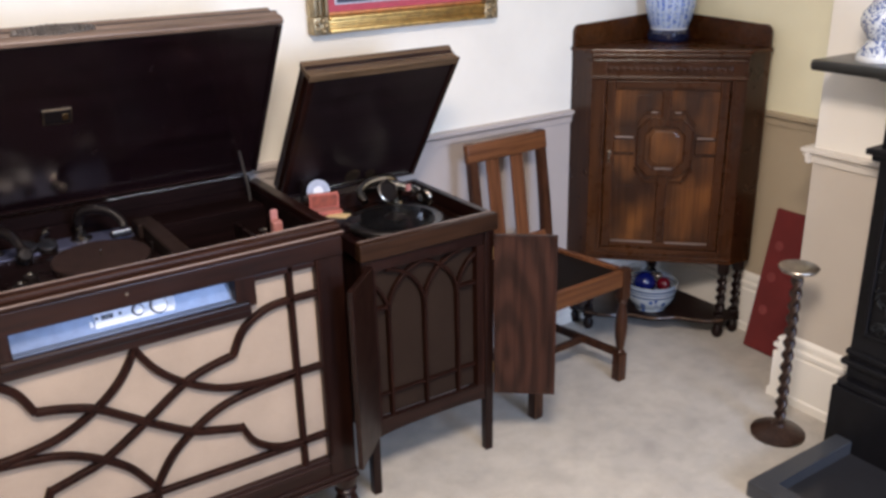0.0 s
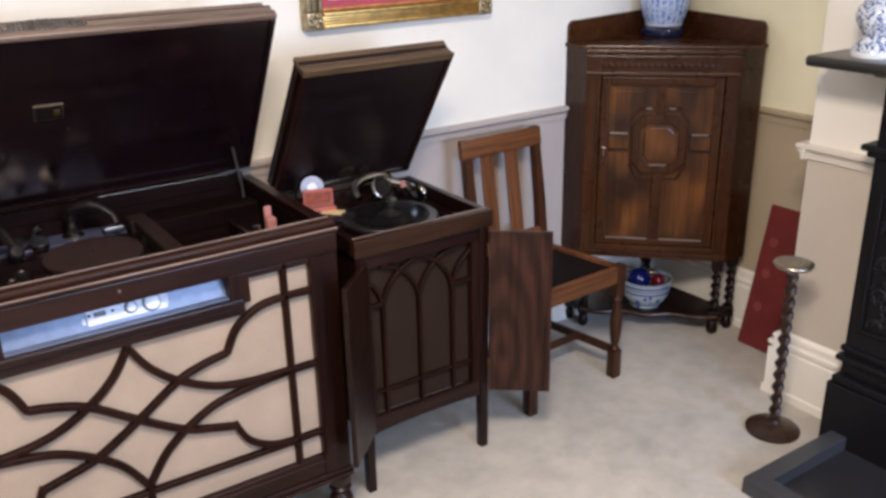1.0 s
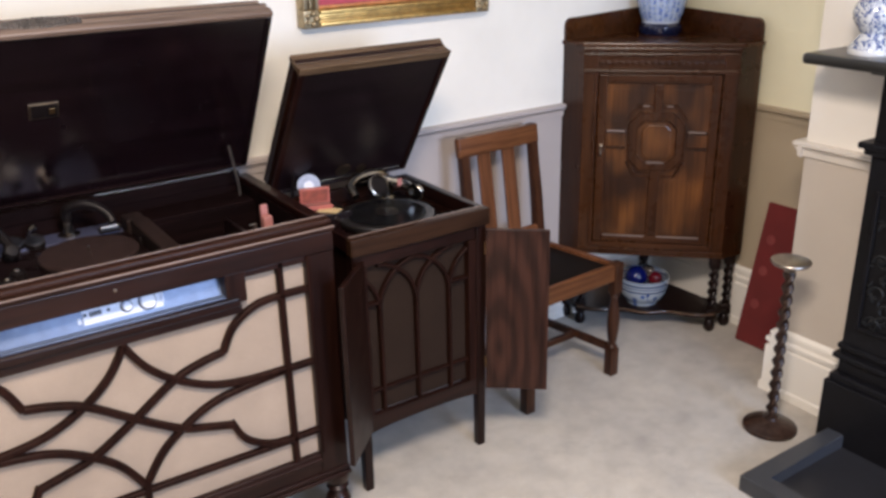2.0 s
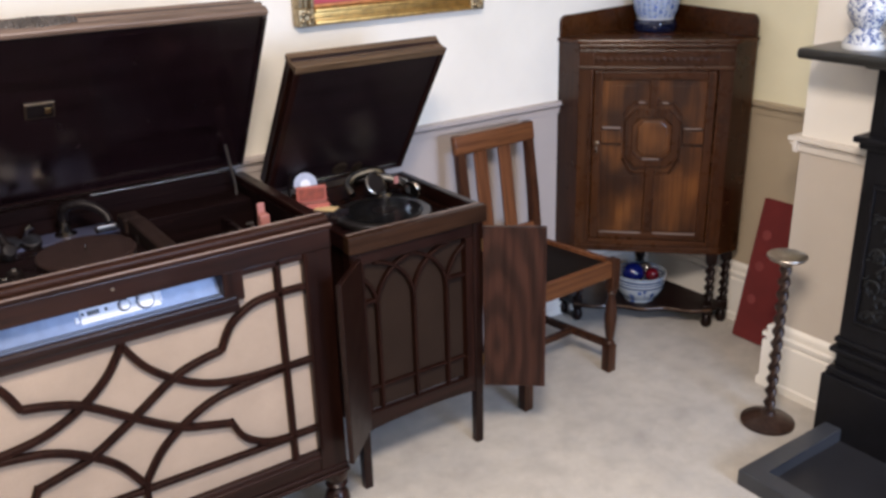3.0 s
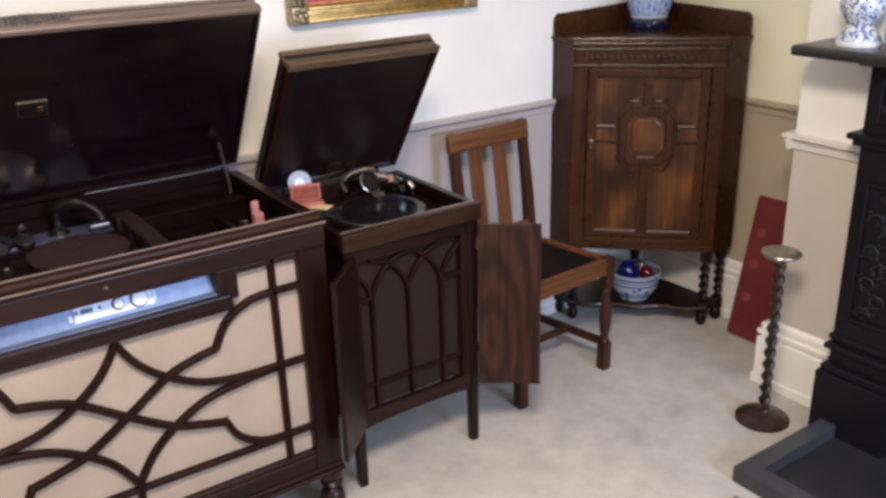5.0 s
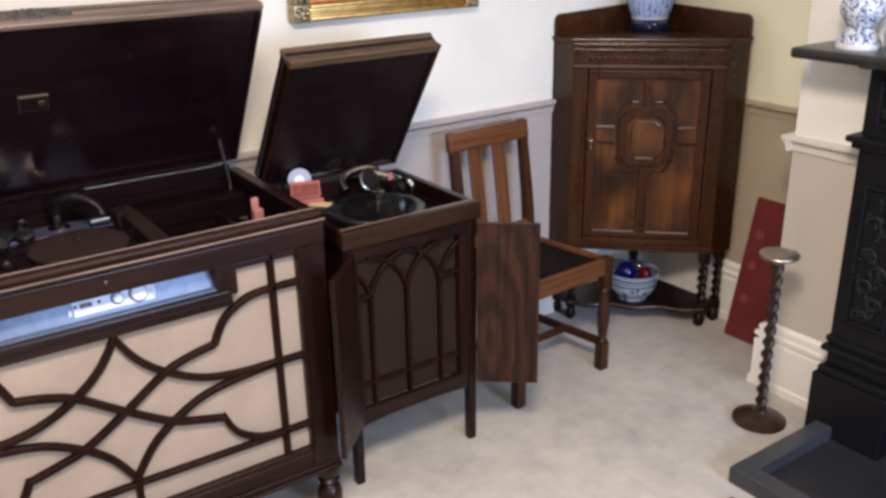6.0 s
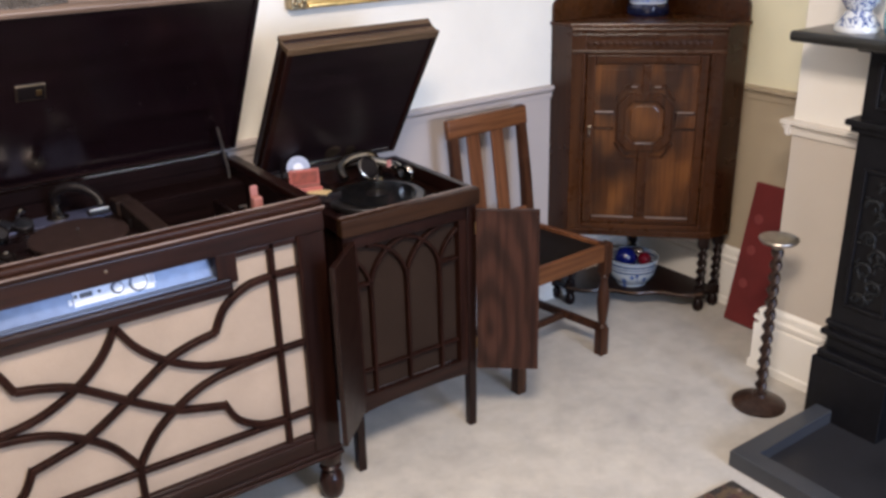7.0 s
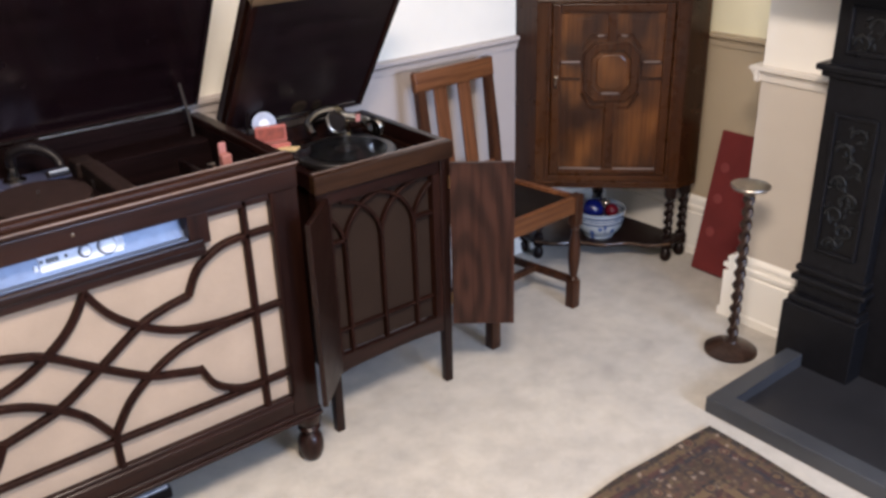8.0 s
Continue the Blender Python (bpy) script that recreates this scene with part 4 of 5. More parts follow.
for k in range(-8, 9):
    tall = 0.021 * (1 - (abs(k) / 10.5) ** 2)
    for dz in (-0.6, 0.0, 0.6):
        for v in bmesh.ops.create_icosphere(orn, subdivisions=2, radius=1)["verts"]:
            v.co = Vector((-0.006 + 0.0108 * k + v.co.x * 0.0095, -0.582 + v.co.y * (0.006 + rnd.uniform(0, 0.004)), 0.036 + dz * tall + v.co.z * tall * 0.55))
tagged(part("carved_ornament", orn, CARVED, lid, "carved ornament on the lid's edge", smooth=True), kind="stuff")
badge = part("badge", block(-0.050, 0.022, -0.362, -0.312, 0.0045, 0.0085, 0.001), BRONZE, lid, "small gilt maker's plate")
part("badge_picture", block(-0.045, 0.017, -0.357, -0.317, 0.0030, 0.0050, 0), BAKELITE, badge)
part("badge_figure", block(-0.002, 0.012, -0.346, -0.328, 0.0015, 0.0035, 0.0004), BRASS, badge)
part("lid_stay", tube([(0.503, 0.492, 0.810), (0.511, 0.496, 0.908), (0.505, 0.496, 0.964), (0.490, 0.490, 1.058)], 0.0042, 8), PEWTER, rg, "bright metal lid stay", smooth=True)


# ---- cabinet gramophone with gothic fretwork ----
gg = thing("cabinet_gramophone", 1.302, 2.06, 0, "dark oak cabinet gramophone with open lid and doors", "gramophone")
GW, GD = 0.236, 0.470
for sx in (-1, 1):
    for y0 in (0.0, GD - 0.038):
        leg = block(-0.019, 0.019, 0, 0.038, 0.0, 0.80, 0.004)
        for v in leg.verts:
            if v.co.z < 0.01:
                v.co.x *= 0.72
                v.co.y = 0.019 + (v.co.y - 0.019) * 0.72
        part("leg", leg, OAK_Z, gg, "", pose(sx * (GW - 0.019), y0, 0))
    a, b = sorted((sx * (GW - 0.028), sx * (GW - 0.010)))
    part("side_panel", block(a, b, 0.038, GD - 0.038, 0.20, 0.80, 0.002), OAK_Z, gg)
    a, b = sorted((sx * (GW - 0.022), sx * (GW + 0.004)))
    part("rim_side", block(a, b, 0.020, GD, 0.80, 0.848, 0.004), OAK_Y, gg)
part("back_panel", block(-GW + 0.03, GW - 0.03, GD - 0.03, GD - 0.012, 0.20, 0.80, 0.002), OAK_X, gg)
part("rim_front", block(-GW - 0.006, GW + 0.006, -0.012, 0.020, 0.796, 0.850, 0.005), RIM, gg, "worn paler front rim")
part("edge_bead", block(-GW + 0.002, GW - 0.002, 0.012, 0.0205, 0.8490, 0.8515, 0.001), EDGE, gg, "thin pale edge")
part("rim_back", block(-GW + 0.022, GW - 0.022, GD - 0.022, GD, 0.80, 0.848, 0.003), OAK_X, gg)
part("front_rail", block(-GW + 0.038, GW - 0.038, 0.006, 0.028, 0.752, 0.796, 0.003), OAK_X, gg)
ap = [(-GW + 0.038, 0.262), (-GW + 0.038, 0.203)] + [(x, 0.203 + 0.012 * math.sin(math.pi * (x + GW - 0.038) / (2 * GW - 0.076)) ** 0.5) for x in np.linspace(-GW + 0.05, GW - 0.05, 13)] + [(GW - 0.038, 0.203), (GW - 0.038, 0.262)]
part("apron", upright(ap, 0.006, 0.026), OAK_X, gg, "shaped lower rail")
part("speaker_cloth", block(-GW + 0.038, GW - 0.038, 0.030, 0.036, 0.262, 0.752, 0), BROWN_CLOTH, gg, "brown speaker cloth")
GB, Y0, Y1 = 0.0105, 0.010, 0.029
cols = (-0.144, -0.017, 0.103)
for c in cols:
    part("fret_bar", bar([(c, 0.262), (c, 0.605)], GB, Y0, Y1), FRET, gg)
    for s in (-1, 1):
        pts = [(c + s * 0.15 * (1 - math.cos(a)), 0.600 + 0.148 * math.sin(a)) for a in np.linspace(0, 1.45, 14)]
        pts = [p for p in pts if abs(p[0]) < GW - 0.036]
        if len(pts) > 3:
            part("fret_bar", bar(pts, GB, Y0 + 0.001 * (s + 1), Y1), FRET, gg)
for s in (-1, 1):
    a = cols[0] if s < 0 else cols[2]
    part("fret_bar", bar([(a, 0.628), (s * (GW - 0.038), 0.628)], GB, Y0, Y1), FRET, gg)
part("fret_bar", bar([(-GW + 0.038, 0.338), (GW - 0.038, 0.338)], GB * 0.9, Y0 + 0.006, Y1), FRET, gg)
for s in (-1, 1):
    a, b = sorted((s * (GW - 0.038), s * (GW - (0.048 if s < 0 else 0.066))))
    part("fret_edge", block(a, b, 0.004, 0.03, 0.262, 0.752, 0.002), FRET, gg)
# doors, both swung wide
right = part("door", block(0.0, 0.198, -0.016, 0.0, 0.232, 0.785, 0.003), FIGURED, gg, "open door of figured oak", pose(GW - 0.010, -0.008, 0, 0, 0, -40))
# the left door's shade is put into a darker oak than the right's
left = part("door", block(-0.190, 0.0, -0.016, 0.0, 0.232, 0.785, 0.003), OAK_Z, gg, "open door of oak darkened in place of shade", pose(-GW + 0.016, -0.010, 0, 0, 0, 44))
for d, s in ((right, 1), (left, -1)):
    for z in (0.30, 0.70):
        part("hinge", lathe([(0, 0), (0.004, 0), (0.004, 0.04), (0, 0.04)], 10), BRASS, d, "", pose(0.0, 0.0, z))
# inside the top
part("deck", block(-GW + 0.022, GW - 0.022, 0.020, GD - 0.022, 0.770, 0.786, 0.002), DECK, gg, "dark polished motor board")
part("turntable", lathe([(0, 0), (0.149, 0), (0.153, 0.005), (0.153, 0.016), (0.149, 0.020), (0, 0.020)], 56), STEEL, gg, "metal-rimmed turntable", pose(0.020, 0.235, 0.792), smooth=True)
part("record", lathe([(0, 0), (0.124, 0), (0.125, 0.002), (0.124, 0.003), (0.05, 0.0032), (0, 0.0032)], 56), SHELLAC, gg, "black shellac record", pose(0.020, 0.235, 0.8125), smooth=True)
part("record_label", lathe([(0, 0), (0.037, 0), (0.037, 0.0008), (0, 0.0008)], 32), BAKELITE, gg, "", pose(0.020, 0.235, 0.8158))
part("spindle", lathe([(0, 0), (0.003, 0), (0.003, 0.014), (0, 0.016)], 12), CHROME, gg, "", pose(0.020, 0.235, 0.816), smooth=True)
horn = part("tone_arm", tube([(0.13, 0.43, 0.80), (0.13, 0.43, 0.855), (0.09, 0.42, 0.885), (0.02, 0.41, 0.885), (-0.025, 0.385, 0.868), (-0.028, 0.345, 0.845)], [0.024, 0.022, 0.020, 0.017, 0.015, 0.013], 14), NICKEL, gg, "nickel-plated goose-neck tone arm", smooth=True)
part("arm_base", lathe([(0, 0), (0.034, 0), (0.034, 0.008), (0.026, 0.016), (0, 0.016)], 28), NICKEL, horn, "", pose(0.13, 0.43, 0.787), smooth=True)
part("arm_neck", tube([(0.09, 0.40, 0.872), (0.125, 0.36, 0.868), (0.150, 0.315, 0.858), (0.138, 0.268, 0.850)], [0.016, 0.015, 0.014, 0.012], 12), CHROME, horn, smooth=True)
part("sound_box", lathe([(0, 0), (0.028, 0), (0.031, 0.004), (0.031, 0.012), (0.024, 0.018), (0.010, 0.020), (0, 0.020)], 32), NICKEL, horn, "round nickel sound box", pose(0.142, 0.262, 0.848, 0, 78, 20), smooth=True)
box2 = part("reproducer", lathe([(0, 0), (0.030, 0), (0.036, 0.004), (0.036, 0.014), (0.030, 0.019), (0.027, 0.016), (0, 0.015)], 36), BAKELITE, horn, "dark round reproducer", pose(0.060, 0.366, 0.858, 62, 0, 8), smooth=True)
part("rim_ring", lathe([(0.033, 0.013), (0.037, 0.013), (0.037, 0.018), (0.033, 0.0195), (0.033, 0.013)], 36), NICKEL, box2, "bright rim", smooth=True)
part("pink_lever", block(0.102, 0.119, 0.300, 0.305, 0.868, 0.892, 0.002), PINK, gg, "small pink tag")
part("brake", lathe([(0, 0), (0.012, 0), (0.010, 0.018), (0, 0.02)], 16), BAKELITE, gg, "", pose(-0.10, 0.395, 0.786), smooth=True)
part("needle_cup", lathe([(0, 0), (0.020, 0), (0.024, 0.012), (0.021, 0.012), (0.016, 0.003), (0, 0.003)], 24), CHROME, gg, "", pose(0.165, 0.06, 0.786), smooth=True)
GL = 0.246
glid = part("lid", block(-GL, GL, -0.522, 0.0, 0.034, 0.050, 0.004), OAK_X, gg, "open lid with a coved edge", pose(-0.022, GD - 0.008, 0.866, -55.6))
part("lining", block(-GL + 0.014, GL - 0.014, -0.508, -0.010, 0.006, 0.033, 0), LID_DULL, glid, "dark polished inside of the lid")
cove = [(-0.528, 0.0), (-0.528, 0.008), (-0.524, 0.012), (-0.520, 0.028), (-0.519, 0.044), (-0.522, 0.058), (-0.522, 0.068), (-0.506, 0.068), (-0.506, 0.0)]
part("lid_front", moulding(cove, -GL - 0.004, GL + 0.004), COVE, glid, "coved front edge")
for s in (-1, 1):
    side = moulding([(-0.004, 0.0), (-0.004, 0.008), (0.004, 0.014), (0.008, 0.030), (0.004, 0.050), (0.002, 0.070), (0.014, 0.070), (0.014, 0.0)], -0.506, -0.004)
    for v in side.verts:
        v.co = Vector((s * (GL - v.co.y), v.co.x, v.co.z))
    part("lid_side", side, OAK_Y, glid)
part("lid_top", block(-GL + 0.014, GL - 0.014, -0.506, -0.012, 0.050, 0.070, 0.004), OAK_X, glid)
part("lid_back", block(-GL + 0.014, GL - 0.014, -0.012, -0.003, 0.0, 0.033, 0.002), LID_DULL, glid)
# two bronze discs stand for the tone arm's reflection in the lining
dec = lathe([(0, 0), (0.026, 0), (0.028, 0.0015), (0.020, 0.0025), (0, 0.0025)], 28)
part("arm_reflection", dec, BRONZE, glid, "dull bronze disc in place of the arm's reflection", pose(0.0, -0.055, 0.0055, 180))
part("arm_reflection", lathe([(0, 0), (0.018, 0), (0.019, 0.0015), (0, 0.002)], 24), BRONZE, glid, "dull bronze disc in place of the arm's reflection", pose(0.066, -0.050, 0.0055, 180))
part("hinge_strip", block(-0.150, GL - 0.022, -0.022, -0.012, 0.003, 0.0065, 0.001), CHROME, glid, "bright piano hinge")
part("lid_stay", tube([(-GW + 0.026, GD - 0.04, 0.80), (-GW + 0.022, GD - 0.05, 0.87), (-GW + 0.018, GD - 0.075, 0.94)], 0.005, 8), BAKELITE, gg, smooth=True)

part("corner_ledge", block(-GW + 0.022, -0.085, 0.27, GD - 0.022, 0.786, 0.834, 0.003), DECK, gg)
# small things in the corner of the motor board
tin = thing("needle_tin", 1.146, 2.440, 0.834, "open red tin standing in the gramophone's corner", "tin", -16)
part("tin_lid", block(-0.048, 0.048, 0.0, 0.010, 0.006, 0.058, 0.003), TIN_RED, tin, "raised lid of faded red tin")
part("tin_label", block(-0.041, 0.041, -0.002, 0.001, 0.013, 0.051, 0), plain("faded_red_label", (0.21, 0.045, 0.022), 0.6, 0.0, 0.4), tin, "faded paper label")
part("tin_body", block(-0.047, 0.047, -0.050, 0.008, 0.0, 0.008, 0.002, block(-0.047, 0.047, -0.050, -0.047, 0.006, 0.014, 0.001)), TIN_RED, tin)
part("tin_filling", block(-0.043, 0.043, -0.046, -0.003, 0.008, 0.010, 0), PINK, tin, "faded pink paper inside")
disc = thing("white_disc", 1.142, 2.470, 0.834, "small white disc with a centre hole standing upright", "disc", -22)
part("disc_body", lathe([(0.004, 0), (0.036, 0), (0.037, 0.001), (0.036, 0.002), (0.004, 0.002), (0.004, 0)], 40), DISC_GREY, disc, "", pose(0, 0.004, 0.058, 82), smooth=False)
part("disc_centre", lathe([(0.004, 0), (0.016, 0), (0.016, 0.0006), (0.004, 0.0006)], 28), DISC_LABEL, disc, "", pose(0, 0.001, 0.058, 82))
part("stand", block(-0.02, 0.02, 0.0, 0.012, 0.0, 0.034, 0.003), BAKELITE, disc)
card = part("card", block(-0.034, 0.034, -0.022, 0.022, 0.0, 0.0012, 0), CARD)
card.matrix_world = pose(1.158, 2.368, 0.8346, 0, 0, -52)
tagged(card, "small yellow card lying in the gramophone's corner", "card")

# something small under the radiogram
adapter = thing("power_adapter", 0.475, 2.17, 0, "small black adapter with a white top on the carpet", "adapter")
part("adapter_body", block(-0.08, 0.08, -0.05, 0.05, 0.0, 0.036, 0.005), BAKELITE, adapter)
part("adapter_top", block(-0.072, 0.072, -0.046, 0.042, 0.036, 0.042, 0.002), PLATE, adapter, "white top")


# ---- dining chair ----
ch = thing("dining_chair", 1.996, 2.130, 0, "golden oak dining chair with a dark drop-in seat", "chair", 3.2)
SW = 0.238
for s in (-1, 1):
    leg = block(-0.020, 0.020, -0.020, 0.020, 0.0, 0.115, 0.003)
    lathe([(0.0, 0.115), (0.014, 0.115), (0.021, 0.122), (0.013, 0.132), (0.017, 0.15), (0.022, 0.19), (0.024, 0.23), (0.021, 0.275), (0.014, 0.312), (0.013, 0.325), (0.020, 0.335), (0.014, 0.345), (0.0, 0.345)], 24, leg)
    block(-0.020, 0.020, -0.020, 0.020, 0.345, 0.468, 0.003, leg)
    part("front_leg", leg, CHAIR_DARK, ch, "turned front leg", pose(s * (SW - 0.020), 0.020, 0), smooth=True)
    post = bmesh.new()
    rows = []
    for y, z, d in ((0.430, 0.0, 0.030), (0.395, 0.25, 0.036), (0.385, 0.45, 0.040), (0.405, 0.65, 0.034), (0.445, 0.925, 0.026)):
        w = 0.020 if z < 0.5 else 0.020 - 0.003 * (z - 0.5)
        xc = s * 0.170
        rows.append([post.verts.new((xc + a * w, y + b * d / 2, z)) for a, b in ((-1, -1), (1, -1), (1, 1), (-1, 1))])
    for a, b in zip(rows, rows[1:]):
        for k in range(4):
            post.faces.new((a[k], a[(k + 1) % 4], b[(k + 1) % 4], b[k]))
    post.faces.new(rows[0])
    post.faces.new(rows[-1])
    bmesh.ops.bevel(post, geom=[e for e in post.edges], offset=0.003, segments=2, affect="EDGES")
    part("back_post", post, CHAIR_DARK, ch, "", smooth=True)
    sr = block(-0.012, 0.012, 0.0, 0.34, 0.405, 0.465, 0.004)
    part("seat_rail", sr, CHAIR, ch, "", pose(s * 0.214, 0.040, 0, 0, 0, s * 6.0))
    part("stretcher", block(-0.010, 0.010, 0.0, 0.35, 0.100, 0.130, 0.003), CHAIR_DARK, ch, "", pose(s * 0.212, 0.040, 0, 0, 0, s * 6.0))
part("front_seat_rail", block(-SW + 0.040, SW - 0.040, 0.004, 0.030, 0.400, 0.465, 0.004), CHAIR_X, ch)
part("back_seat_rail", block(-0.158, 0.158, 0.375, 0.400, 0.405, 0.465, 0.004), CHAIR_X, ch)
part("cross_stretcher", block(-0.186, 0.186, 0.185, 0.207, 0.103, 0.127, 0.003), CHAIR_DARK, ch)
seat = prism([(-0.204, 0.032), (0.204, 0.032), (0.170, 0.372), (-0.170, 0.372)], 0.420, 0.452, 0.006)
part("seat", seat, LEATHER, ch, "dark brown leather drop-in seat", smooth=True)
lean = pose(0, 0.405, 0.65, -8.3)
top = block(-0.194, 0.194, -0.014, 0.014, 0.205, 0.275, 0.005)
for v in top.verts:
    if v.co.z > 0.24:
        v.co.z += 0.008 * (1 - (v.co.x / 0.2) ** 2)
part("top_rail", top, CHAIR_X, ch, "", lean, smooth=True)
for x in (-0.076, 0.042):
    part("slat", block(x - 0.028, x + 0.031, -0.006, 0.006, -0.13, 0.208, 0.003), CHAIR, ch, "", lean)
part("lower_back_rail", block(-0.160, 0.160, -0.010, 0.010, -0.155, -0.115, 0.004), CHAIR, ch, "", lean)


# ---- corner cupboard ----
cc = thing("corner_cupboard", 2.6040, 2.3650, 0, "dark oak corner cupboard with an octagon-panelled door", "cupboard", -45)
A, WE, WY, CY = 0.2935, 0.377, 0.068, 0.425
plan = [(-A, 0.0), (A, 0.0), (WE, WY), (0.0, CY), (-WE, WY)]


def grown(g):
    return [(-A - g * 0.5, -g), (A + g * 0.5, -g), (WE + g * 0.6, WY - g * 0.2), (0.0, CY), (-WE - g * 0.6, WY - g * 0.2)]


part("top_board", prism(grown(0.014), 1.192, 1.208, 0.004), CUP_X, cc)
part("bottom_board", prism(plan, 0.335, 0.352, 0.003), CUP_X, cc)
for s in (-1, 1):
    # canted wing, back board and gallery of each side
    o = [(s * A, 0.0), (s * WE, WY), (s * (WE - 0.013), WY + 0.013), (s * (A - 0.012), 0.016)]
    part("wing", prism(o if s > 0 else o[::-1], 0.352, 1.192), CUP_WING_SHADED, cc)
    o = [(s * WE, WY), (0.0, CY), (0.0, CY - 0.02), (s * (WE - 0.012), WY + 0.001)]
    part("back_board", prism(o if s > 0 else o[::-1], 0.352, 1.192), CUP_SHADED, cc)
    d = Vector((-s * WE, CY - WY)).normalized()
    L = (Vector((0, CY)) - Vector((s * WE, WY))).length
    outline = [(0.0, 1.208), (L, 1.208), (L, 1.312), (0.06, 1.292)] + [(0.03 - 0.03 * math.sin(a), 1.262 + 0.03 * math.cos(a)) for a in np.linspace(0, math.pi / 2, 6)]
    bm = bmesh.new()
    inn = Vector((-s * abs(d.y), -abs(d.x)))
    f0 = [bm.verts.new((s * WE + d.x * u, WY + d.y * u, z)) for u, z in outline]
    f1 = [bm.verts.new((s * WE + d.x * u + inn.x * 0.014, WY + d.y * u + inn.y * 0.014, z)) for u, z in outline]
    bm.faces.new(f0)
    bm.faces.new(f1[::-1])
    for k in range(len(outline)):
        q = (k + 1) % len(outline)
        bm.faces.new((f0[k], f0[q], f1[q], f1[k]))
    part("gallery", bm, CUP_X, cc, "low gallery with rounded ends")
    a, b = sorted((s * 0.236, s * A))
    part("front_stile", block(a, b, -0.003, 0.018, 0.340, 1.192, 0.003), CUP_Z, cc)
    a, b = sorted((s * 0.238, s * 0.250))
    part("stile_bead", block(a, b, -0.008, -0.002, 0.385, 1.095, 0.003), CUP_Z, cc)
part("frieze", block(-0.236, 0.236, -0.002, 0.018, 1.092, 1.192, 0.002), CUP_X, cc)
for z, out, h in ((1.176, 0.016, 0.014), (1.160, 0.008, 0.008), (1.092, 0.012, 0.012), (0.352, 0.012, 0.014), (0.336, 0.006, 0.014)):
    part("moulding", block(-A - 0.002, A + 0.002, -out, 0.004, z, z + h, 0.004), CUP_X, cc)
# added strips: their pale colour stands for light caught by the mouldings
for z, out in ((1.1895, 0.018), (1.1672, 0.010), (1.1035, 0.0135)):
    part("highlight_strip", block(-A + 0.004, A - 0.012, -out, -out + 0.006, z, z + 0.0032, 0.001), CUP_HIGHLIGHT, cc, "pale strip painted as a highlight")
carve = bmesh.new()
for k in range(-9, 10):
    for v in bmesh.ops.create_icosphere(carve, subdivisions=1, radius=1)["verts"]:
        v.co = Vector((k * 0.025 + v.co.x * 0.016, -0.001 + v.co.y * 0.0028, 1.131 + v.co.z * (0.018 if k % 2 else 0.010)))
tagged(part("carved_band", carve, CUP_X, cc, "shallow carved band", smooth=True), kind="stuff")
part("lower_rail", block(-0.236, 0.236, -0.002, 0.018, 0.345, 0.392, 0.003), CUP_X, cc)

door = part("door", block(-0.234, 0.234, 0.004, 0.016, 0.394, 1.090, 0.002), PANEL, cc, "panelled door with applied mouldings")
FR = 0.034
for s in (-1, 1):
    a, b = sorted((s * (0.232 - FR), s * 0.232))
    part("door_stile", block(a, b, -0.007, 0.006, 0.396, 1.088, 0.004), CUP_Z, door)
part("door_rail", block(-0.232 + FR, 0.232 - FR, -0.007, 0.006, 1.052, 1.088, 0.004), CUP_X, door)
part("door_rail", block(-0.232 + FR, 0.232 - FR, -0.007, 0.006, 0.396, 0.424, 0.004), CUP_X, door)
part("muntin", block(-0.020, 0.020, -0.006, 0.006, 0.424, 0.720, 0.004), CUP_Z, door)
part("muntin", block(-0.016, 0.016, -0.006, 0.006, 0.925, 1.052, 0.004), CUP_Z, door)
for s in (-1, 1):
    a, b = sorted((s * 0.118, s * 0.198))
    part("cross_rail", block(a, b, -0.006, 0.006, 0.852, 0.864, 0.004), CUP_X, door)
    part("cross_rail", block(a, b, -0.006, 0.006, 0.790, 0.800, 0.004), CUP_X, door)
    part("cross_block", block(a, b, -0.002, 0.006, 0.800, 0.852, 0.003), PANEL, door)
    # the door's pale strips are painted highlights too
    part("highlight_strip", block(a + 0.004, b - 0.010 if s > 0 else b - 0.004, -0.012, -0.002, 0.8600, 0.8680, 0.0025), EDGE, door, "pale strip painted as a highlight")
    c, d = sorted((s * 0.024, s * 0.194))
    part("highlight_strip", block(c, d, -0.012, -0.002, 0.4200, 0.4275, 0.0025), EDGE, door, "pale strip painted as a highlight")
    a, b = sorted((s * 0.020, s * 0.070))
    part("highlight_strip", block(a + 0.012, b - 0.012, -0.011, -0.002, 0.9620, 0.9685, 0.0025), EDGE, door, "pale strip painted as a highlight")
    part("cross_rail", block(a, b, -0.006, 0.006, 0.955, 0.966, 0.003), CUP_X, door)


def octagon(hw, hh, cut):
    return [(-hw + cut, -hh), (hw - cut, -hh), (hw, -hh + cut), (hw, hh - cut), (hw - cut, hh), (-hw + cut, hh), (-hw, hh - cut), (-hw, -hh + cut)]


def ring_of(outer, inner, zc, y0, y1):
    bm = bmesh.new()
    n = len(outer)
    rows = [[bm.verts.new((x, y, zc + z)) for x, z in o] for o, y in ((outer, y1), (outer, y0 + 0.003), ([(x * 0.96, z * 0.96) for x, z in outer], y0), ([(x * 1.05, z * 1.05) for x, z in inner], y0), (inner, y0 + 0.003), (inner, y1))]
    for a, b in zip(rows, rows[1:] + rows[:1]):
        for k in range(n):
            bm.faces.new((a[k], a[(k + 1) % n], b[(k + 1) % n], b[k]))
    return bm


